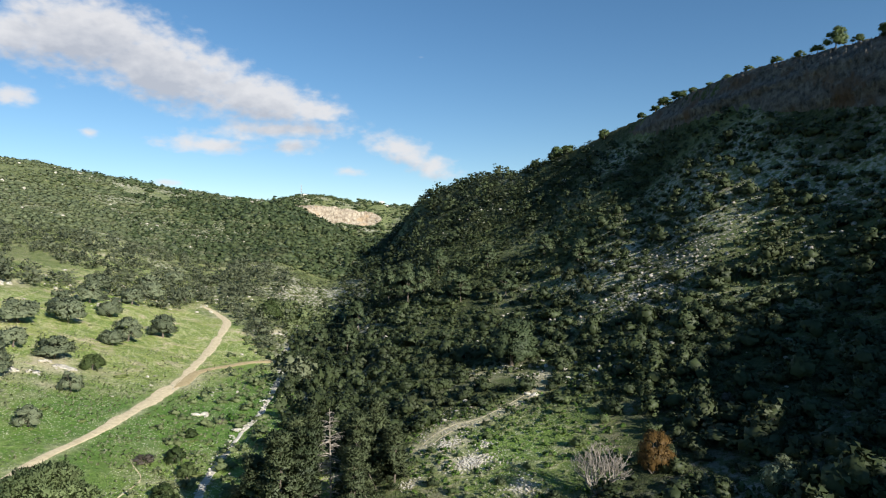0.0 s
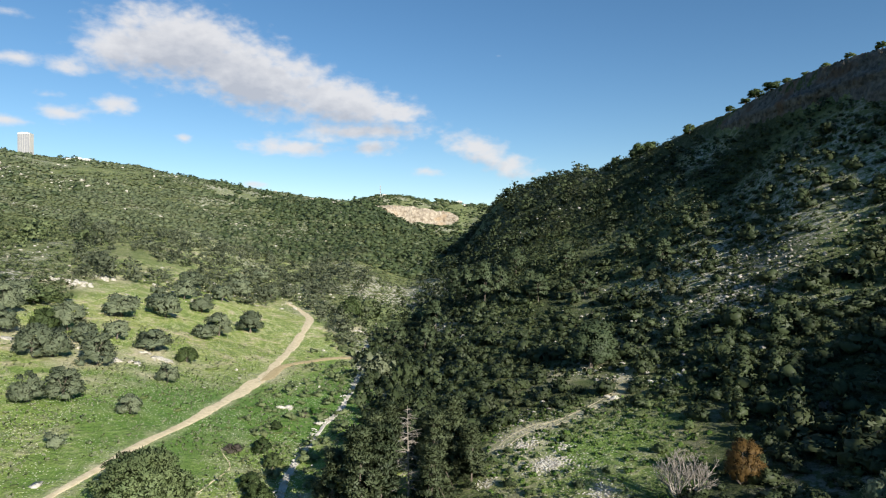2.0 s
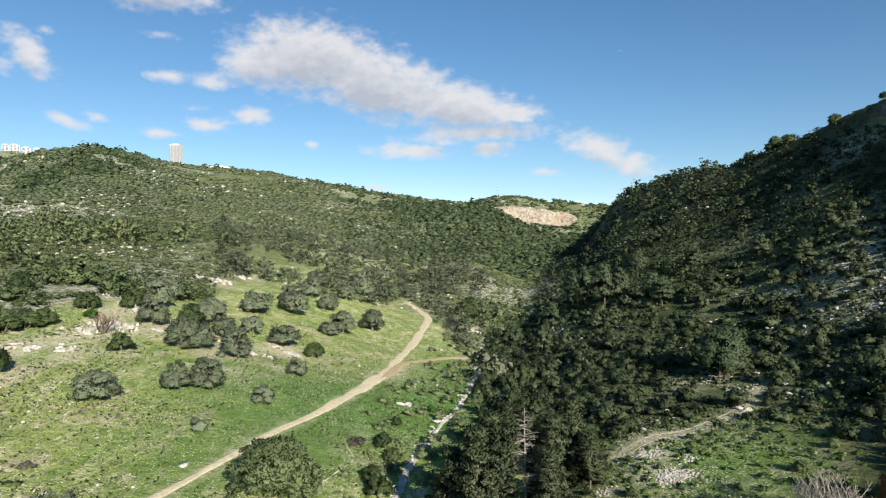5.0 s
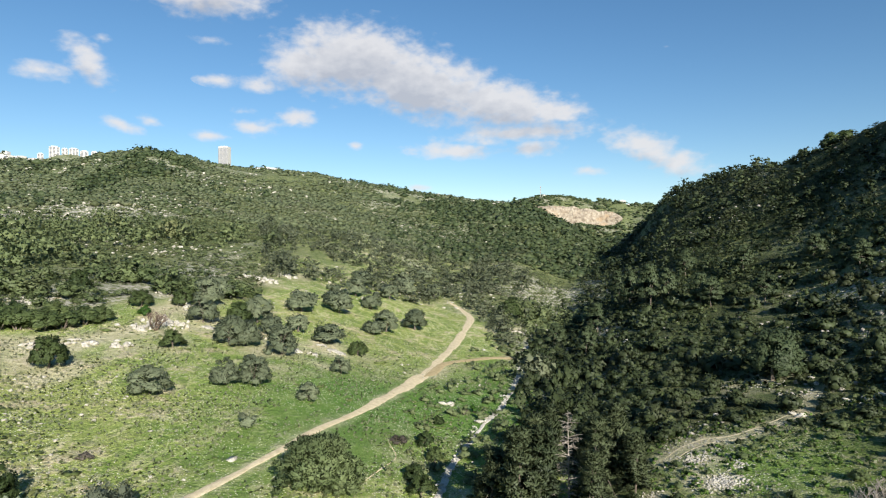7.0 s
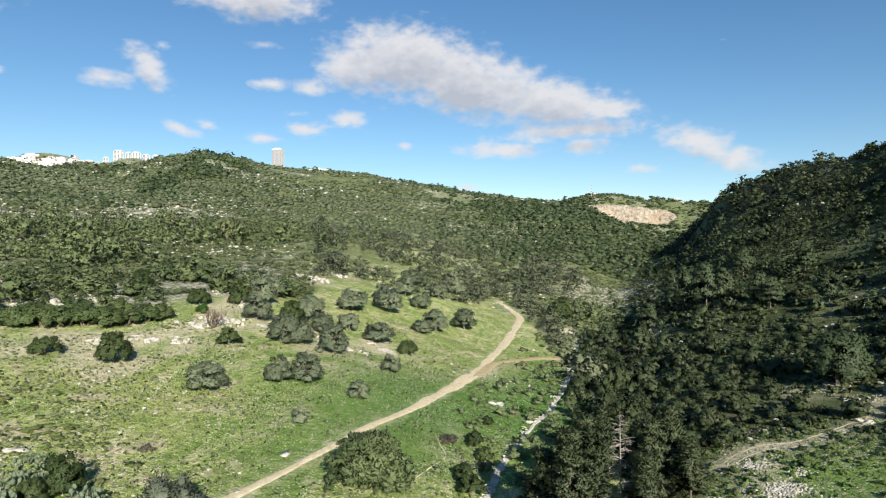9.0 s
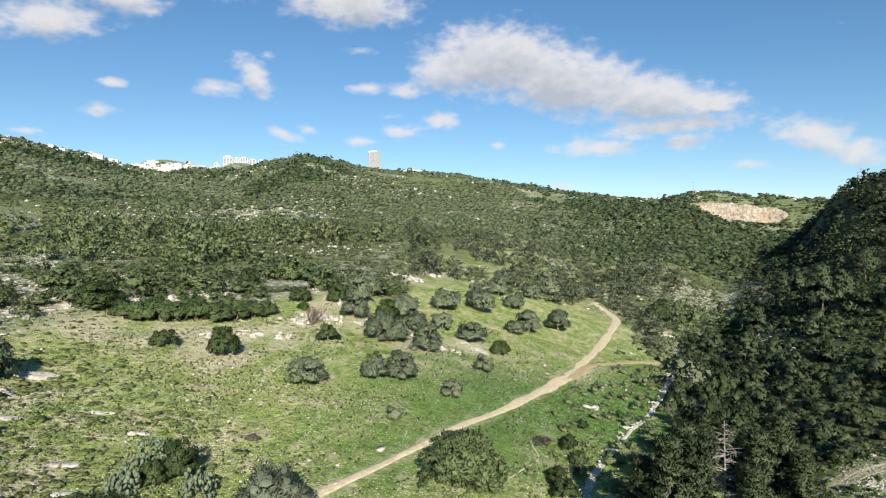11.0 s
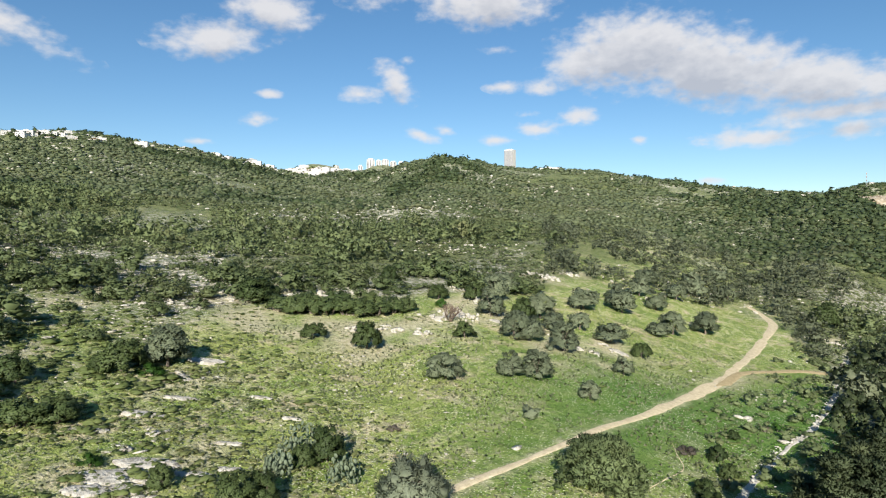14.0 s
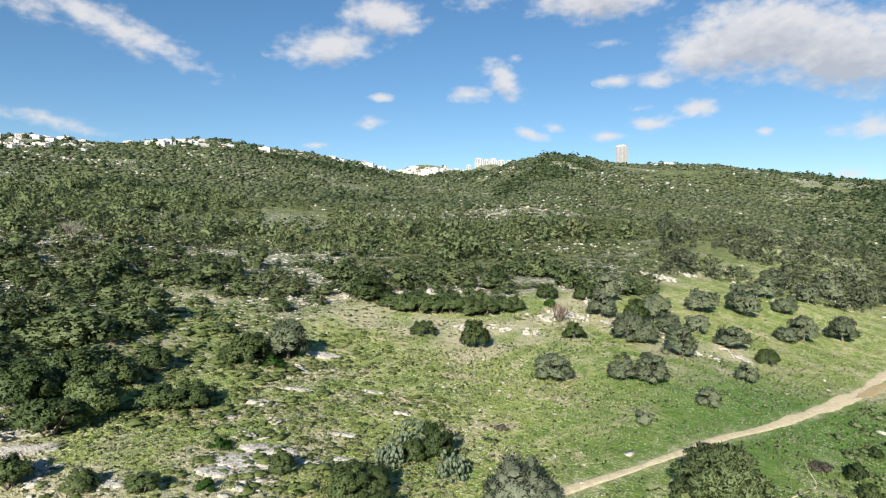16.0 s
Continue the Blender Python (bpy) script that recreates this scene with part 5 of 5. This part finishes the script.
for lo, hi, tail, k, n, size in ((0, 135, "_near", 8, 250, .054), (135, 215, "", 7, 100, .08), (215, 900, "_upper", 10, 62, .088)):
    z = (r >= lo) & (r < hi)
    w = np.clip(np.exp(rng.normal(.85 if lo < 100 else .95, .55, z.sum())), .9, 5.4 if lo < 100 else 6.5) * np.maximum(1, r[z] / 215) * np.where((b[z] < -17) & (r[z] < 135), 1.35, 1)
    tall = (rng.uniform(.55, 1.15, z.sum()) if lo < 200 else rng.uniform(.45, .8, z.sum()) * np.where((b[z] > -13) & (r[z] < .88 * across(TOP_R, b[z])), 1.25, 1)) * np.where((b[z] < -12) & (r[z] > across(TOP_R, b[z]) - 2), .4, 1)
    # leaf colour here carries part of the slope's shade
    cover_with("slope_scrub" + tail, "mound" if lo < 200 else "round", J_SHADED_MAQUIS, x[z], y[z], w, w * tall, 51 + k, "dark green shrubs on the steep stony slope", "scrub", k, n, size, 7, .72)

# low plants between the shrubs of the slope
b, r = scatter(-46, 9, 60, 300, lambda q: max(1.7, q / 92), rng)
x, y = polar(b, r)
keep = (fbm(x, y, 14, 2, 4) + rng.normal(0, .4, len(b)) > -.4) & clear_of(x, y, 1.7) & (r < across(UP_R, b) - 2) & ((r > 98) | (b < -17))
w = rng.uniform(.7, 1.9, keep.sum()) * np.maximum(1, r[keep] / 170)
cover_with("slope_herbs", "thicket", J_HERBS, x[keep], y[keep], w, w * rng.uniform(.4, .7, keep.sum()), 57, "low olive-green plants on the shaded stony slope", "undergrowth", 2, 16, .22, 5, .85)

# dense dark trees and shrubs in the ravine's bottom
b, r = scatter(3, 14, 96, 235, lambda q: 4.0, rng)
x, y = polar(b, r)
sx_, sy_ = np.array([q[0] for q in STREAM]), np.array([q[1] for q in STREAM])
beside = x - np.interp(y, sy_, sx_)
keep = (beside > 1.8) & (beside < 17) & (rng.random(len(b)) < .8)
w = rng.uniform(2.6, 5.6, keep.sum())
cover_with("ravine_scrub", "bush", J_SHADED_MAQUIS, x[keep], y[keep], w, w * rng.uniform(.8, 1.25, keep.sum()), 58, "tall dark evergreen shrubs crowding the ravine beside the stream", "scrub", 7, 200, .06, 5, .75)

# bushy green along the stream and in the meadow between stream and track
b, r = scatter(7, 24, 80, 260, lambda q: 3.6, rng)
x, y = polar(b, r)
keep = ((meadow_at(x, y) > .3) | (r > 160)) & (near_line(x, y, STREAM, 16) > rng.random(len(b)) * .8) & clear_of(x, y, 1.3)
w = rng.uniform(1.2, 3.4, keep.sum())
cover_with("bank_scrub", "bush", J_SCRUB, x[keep], y[keep], w, w * rng.uniform(.45, .8, keep.sum()), 61, "low green shrubs along the stream's bank", "scrub", 6, 110, .08)

# thorny cushions in the meadow
b, r = scatter(9, 94, 58, 190, lambda q: max(1.35, q / 72), rng)
x, y = polar(b, r)
keep = ((meadow_at(x, y) > .3) | ((b > 66) & (r < 165))) & (fbm(x, y, 24, 3, 5) + .6 * np.clip((b - 46) / 14, -1.2, 1) + rng.normal(0, .4, len(b)) > .45) & clear_of(x, y, 1.0)
w = 1.15 * np.exp(rng.normal(0, .35, keep.sum())) * (.95 + .5 * np.clip((b[keep] - 55) / 15, 0, 1))
cover_with("thorny_cushions", "cushion", J_CUSHION, x[keep], y[keep], w, w * rng.uniform(.16, .28, keep.sum()), 71, "low rounded thorny cushions in meadow grass", "undergrowth", 3, 16, .15, 5, .95)

# grass and herbs, in tufts
b, r = scatter(-16, 93, 58, 175, lambda q: max(.62, q / 150), rng)
x, y = polar(b, r)
keep = ((meadow_at(x, y) > .4) | (np.hypot((b + 5) / 10, (r - 86) / 20) < 1)) & (value_noise(x, y, 7, 3) + rng.normal(0, .5, len(b)) > .05) & clear_of(x, y, 1.3) & off_heaps(x, y)
w = rng.uniform(.3, .8, keep.sum())
cover_with("grass_tufts", "cushion", J_GRASS, x[keep], y[keep], w, w * .7, 73, "fresh and straw-coloured grass tufts with small flowers", "grass", 1, 5, .3, 4, 0)

# sunlit shrubs about the stony trail
b, r = scatter(-16, 4, 70, 118, lambda q: 2.9, rng)
x, y = polar(b, r)
keep = (np.hypot((b + 6) / 12, (r - 92) / 25) < 1) & (fbm(x, y, 12, 2, 3) + rng.normal(0, .3, len(b)) > .12) & clear_of(x, y, 1.6) & off_heaps(x, y)
w = np.clip(np.exp(rng.normal(.45, .35, keep.sum())), .8, 3.2)
cover_with("trail_shrubs", "mound", J_THICKET, x[keep], y[keep], w, w * rng.uniform(.6, .85, keep.sum()), 74, "olive-green rounded shrubs beside the stony trail", "scrub", 8, 300, .05, 6, .72)

# pale scree in streaks across the lit part of the slope
b, r = scatter(-42, -4, 135, 225, lambda q: 1.5, rng)
x, y = polar(b, r)
keep = (np.hypot((b + 22) / 14, (r - 178) / 46) < 1) & (fbm(b * 1.2, r, 14, 3, 2) + rng.normal(0, .25, len(b)) > .48)
strew("slope_scree", x[keep], y[keep], rng.uniform(.25, .8, keep.sum()), .4, M_DIM_STONE, 18, "pale limestone scree in streaks across the steep slope", "stones")

# low green plants and rubble on the open ground beside the trail
b, r = scatter(-16, 3, 66, 112, lambda q: 1.6, rng)
x, y = polar(b, r)
keep = (fbm(x, y, 9, 2, 2) + rng.normal(0, .3, len(b)) > .0) & clear_of(x, y, 1.5) & off_heaps(x, y)
w = rng.uniform(.5, 1.5, keep.sum())
cover_with("low_herbs", "thicket", J_HERB, x[keep], y[keep], w, w * .5, 75, "bright green low herbs on stony ground", "undergrowth", 4, 60, .1, 4)
b, r = scatter(-9, 2, 72, 106, lambda q: .75, rng)
x, y = polar(b, r)
keep = fbm(x, y, 10, 3, 1) + .5 * near_line(x, y, SCREE, 7) + rng.normal(0, .25, len(b)) > .62
strew("trail_rubble", x[keep], y[keep], rng.uniform(.12, .42, keep.sum()), .5, M_DIM_STONE, 16, "pale broken rubble beside the stony trail", "stones")

# behind and beside the lens the slopes go on
b, r = scatter(97, 315, 45, 420, lambda q: max(11.0, q / 14), rng)
b = (b + 180) % 360 - 180
x, y = polar(b, r)
w = rng.uniform(4, 8, len(b)) * np.maximum(1, r / 180)
cover_with("valley_scrub", "bush", J_SCRUB, x, y, w, w * .7, 81, "green scrub on the valley's other slopes", "scrub", 2, 14, .2)

# ---- the town on the hill ----
M_WALL = plain("white_render", (.66, .63, .58), .8)
M_ROOF = plain("terracotta_roof", (.42, .22, .14), .8, .3)
M_CONCRETE = plain("pale_concrete", (.60, .58, .55), .8)
M_GLASS = plain("dark_window_glass", (.12, .13, .15), .2)
M_GLAZING = plain("grey_tower_glazing", (.30, .30, .31), .4)


def crest(b):
    r = np.linspace(300, 1600, 400)
    x, y = polar(np.full(400, b), r)
    return float(r[np.argmax((height(x, y) - EYE) / r)])


def house(w, d, h, tiled, seed):
    rng = random.Random(seed)
    ob = new("house")
    part("wall", box_bm(-w / 2, -d / 2, -4, w / 2, d / 2, h), M_WALL, ob)
    if tiled:
        bm = bmesh.new()
        e = .5
        lo = [bm.verts.new(p) for p in ((-w / 2 - e, -d / 2 - e, h), (w / 2 + e, -d / 2 - e, h), (w / 2 + e, d / 2 + e, h), (-w / 2 - e, d / 2 + e, h))]
        hi = [bm.verts.new((-w / 4, 0, h + 2)), bm.verts.new((w / 4, 0, h + 2))]
        for f in ((lo[0], lo[1], hi[1], hi[0]), (lo[2], lo[3], hi[0], hi[1]), (lo[1], lo[2], hi[1]), (lo[3], lo[0], hi[0]), tuple(reversed(lo))):
            bm.faces.new(f)
        part("roof", bm, M_ROOF, ob)
    else:
        part("roof", box_bm(-w / 2 - .2, -d / 2 - .2, h, w / 2 + .2, d / 2 + .2, h + .5), M_CONCRETE, ob)
        part("stair_hut", box_bm(-w * .1, -d * .2, h + .5, w * .18, d * .2, h + 2.8), M_WALL, ob)
    cols = max(2, int(w / 3.6))
    for s in range(max(1, int(h / 3.2))):
        for c in range(cols):
            cx = -w / 2 + (c + .5) * w / cols
            part("window", box_bm(cx - .7, -d / 2 - .06, s * 3.1 + 1.0, cx + .7, -d / 2 + .1, s * 3.1 + 2.4), M_GLASS, ob)
    return ob


kinds = [house(15, 11, 6.6, False, 1), house(12, 10, 6.2, True, 2), house(20, 11, 9.4, False, 3), house(11, 9, 3.6, True, 4), house(26, 12, 9.6, False, 6)]
rnd = random.Random(5)


def first_seen(b, e, r0=420.0):
    """Distance at which the ground first rises to an elevation, as seen from the lens."""
    r = np.linspace(r0, 2100, 900)
    x, y = polar(np.full(900, b), r)
    up = np.degrees(np.arctan2(height(x, y) - EYE, r))
    return float(r[np.argmax(up >= e)]) if (up >= e).any() else float(r[np.argmax(up)])


# streets of the town: bearings, step, elevations of the lower and upper edge, share of plots built on
STREETS = ((63.2, 68.5, .34, (6.95, 7.85), (7.25, 8.2), .85), (68.6, 81.5, .36, (8.0, 8.1), (8.4, 8.5), .6), (80.2, 82.4, .8, (8.0, 7.9), (8.4, 8.3), 1),
           (84.6, 91.5, .36, (7.35, 7.2), (7.7, 7.7), .9), (84.9, 91.5, .40, (7.75, 7.7), (8.2, 8.3), .85), (58.0, 63.4, .26, (6.15, 6.9), (6.6, 7.3), .9),
           (53.2, 59.4, .2, (6.4, 6.45), (6.65, 6.85), .9), (54.2, 58.8, .2, (6.1, 6.2), (6.45, 6.5), .9), (56.2, 58.6, .22, (5.9, 5.9), (6.2, 6.2), 1), (55.4, 59.4, .3, (6.6, 6.6), (6.95, 6.9), .7), (36.0, 39.4, .42, (6.55, 6.62), (6.68, 6.76), .9))
PLOTS = []
for b0, b1, step, lo, hi, share in STREETS:
    n = int((b1 - b0) / step)
    for k in range(n):
        q = (k + rnd.uniform(.2, .8)) / n
        b = b0 + (b1 - b0) * q
        e = rnd.uniform(lo[0] + (lo[1] - lo[0]) * q, hi[0] + (hi[1] - hi[0]) * q)
        PLOTS.append((b, first_seen(b, e, 1350.0 if 53 < b < 59.5 else 420.0), rnd.random() < share))
PLOTS += [(12.2, 2290, True), (5.5, 2390, True), (5.0, 2400, True), (4.4, 2405, True)]
for b, r, built in PLOTS:
    x, y = polar(b, r)
    s = rnd.uniform(.42, .72) * (1.5 if r > 1600 else 1)
    m = Matrix.LocRotScale((x, y, ground_z(x, y) - .8), Euler((0, 0, radians(b + rnd.uniform(-40, 40)))), (s * 1.1, s * 1.1, s * rnd.uniform(.6, .85)))
    if built:
        o = copy_thing(kinds[rnd.randrange(5)], m)
        tagged(o, "white rendered hillside house with dark windows", "house", "houses of the hilltop town")
b, r = np.array([p[:2] for p in PLOTS]).T
b, r = b + np.array([rnd.uniform(-.4, .4) for _ in b]), r + np.array([rnd.uniform(-25, 20) for _ in b])
x, y = polar(b, r)
w = np.array([rnd.uniform(4, 9) for _ in b])
cover_with("town_trees", "round", J_DARKWOOD, x, y, w, w * np.array([rnd.uniform(.6, 1.1) for _ in b]), 91, "dark green garden trees among the town's houses", "trees", 7, 60, .12, 5, .8)
for o in kinds:
    drop(o)


def block(name, b, r, w, d, top, base, floors, cols, label, mat, stripes, turn=0):
    x, y = polar(b, r)
    ob = new(name)
    ob.matrix_world = pose(x, y, base, 0, 0, b + turn)
    h = top - base
    part("wall", box_bm(-w / 2, -d / 2, -20, w / 2, d / 2, h, .3), mat, ob)
    part("roof", box_bm(-w * .3, -d * .3, h, w * .3, d * .3, h + 3), M_CONCRETE, ob)
    for c in range(cols):
        cx = -w / 2 + (c + .5) * w / cols
        if stripes:
            part("window", box_bm(cx - w / cols * .42, -d / 2 - .3, 6, cx + w / cols * .42, -d / 2 + .3, h - 4), M_GLAZING, ob)
        else:
            for s in range(floors):
                z = h - (s + 1) * 3.4
                part("window", box_bm(cx - w / cols * .3, -d / 2 - .3, z + .4, cx + w / cols * .3, -d / 2 + .3, z + 2.4), M_GLASS, ob)
    return tagged(ob, label, "tower block")


def sight(b, r, e):
    return r * math.tan(radians(e)) + EYE


block("university_tower", 40.05, 2600, 38, 30, sight(40, 2600, 8.42), sight(40, 2600, 6.6), 0, 7, "slab-shaped grey office tower on the far ridge", M_WALL, True, -24)
for k, (b, w, e) in enumerate(((52.5, 24, 7.6), (51.8, 15, 7.6), (51.2, 22, 7.55), (50.5, 20, 7.5), (49.8, 15, 7.4), (53.4, 14, 7.1))):
    block("apartment_block", b, 1950 + 25 * (k % 2), w, 18, sight(b, 1950, e), sight(b, 1950, 6.2), 9, max(2, int(w / 7)), "white apartment tower with dark window bays", M_WALL, False)


# a thin radio mast on the far ridge
mx_, my_ = polar(12.5, 2250)
mast_z = sight(12.5, 2250, 4.6)
mast = new("radio_mast")
mast.location = (mx_, my_, mast_z - 14)
bm = bmesh.new()
limb(bm, (0, 0, 0), (0, 0, 46), .6, .35, 4)
part("mast_pole", bm, M_CONCRETE, mast)
for k in range(3):
    part("antenna_ring", box_bm(-1.1, -1.1, 20 + k * 10, 1.1, 1.1, 23 + k * 10, .3), M_ROOF, mast, "red painted band of antennas")
tagged(mast, "thin red and white radio mast on the far ridge", "radio mast")
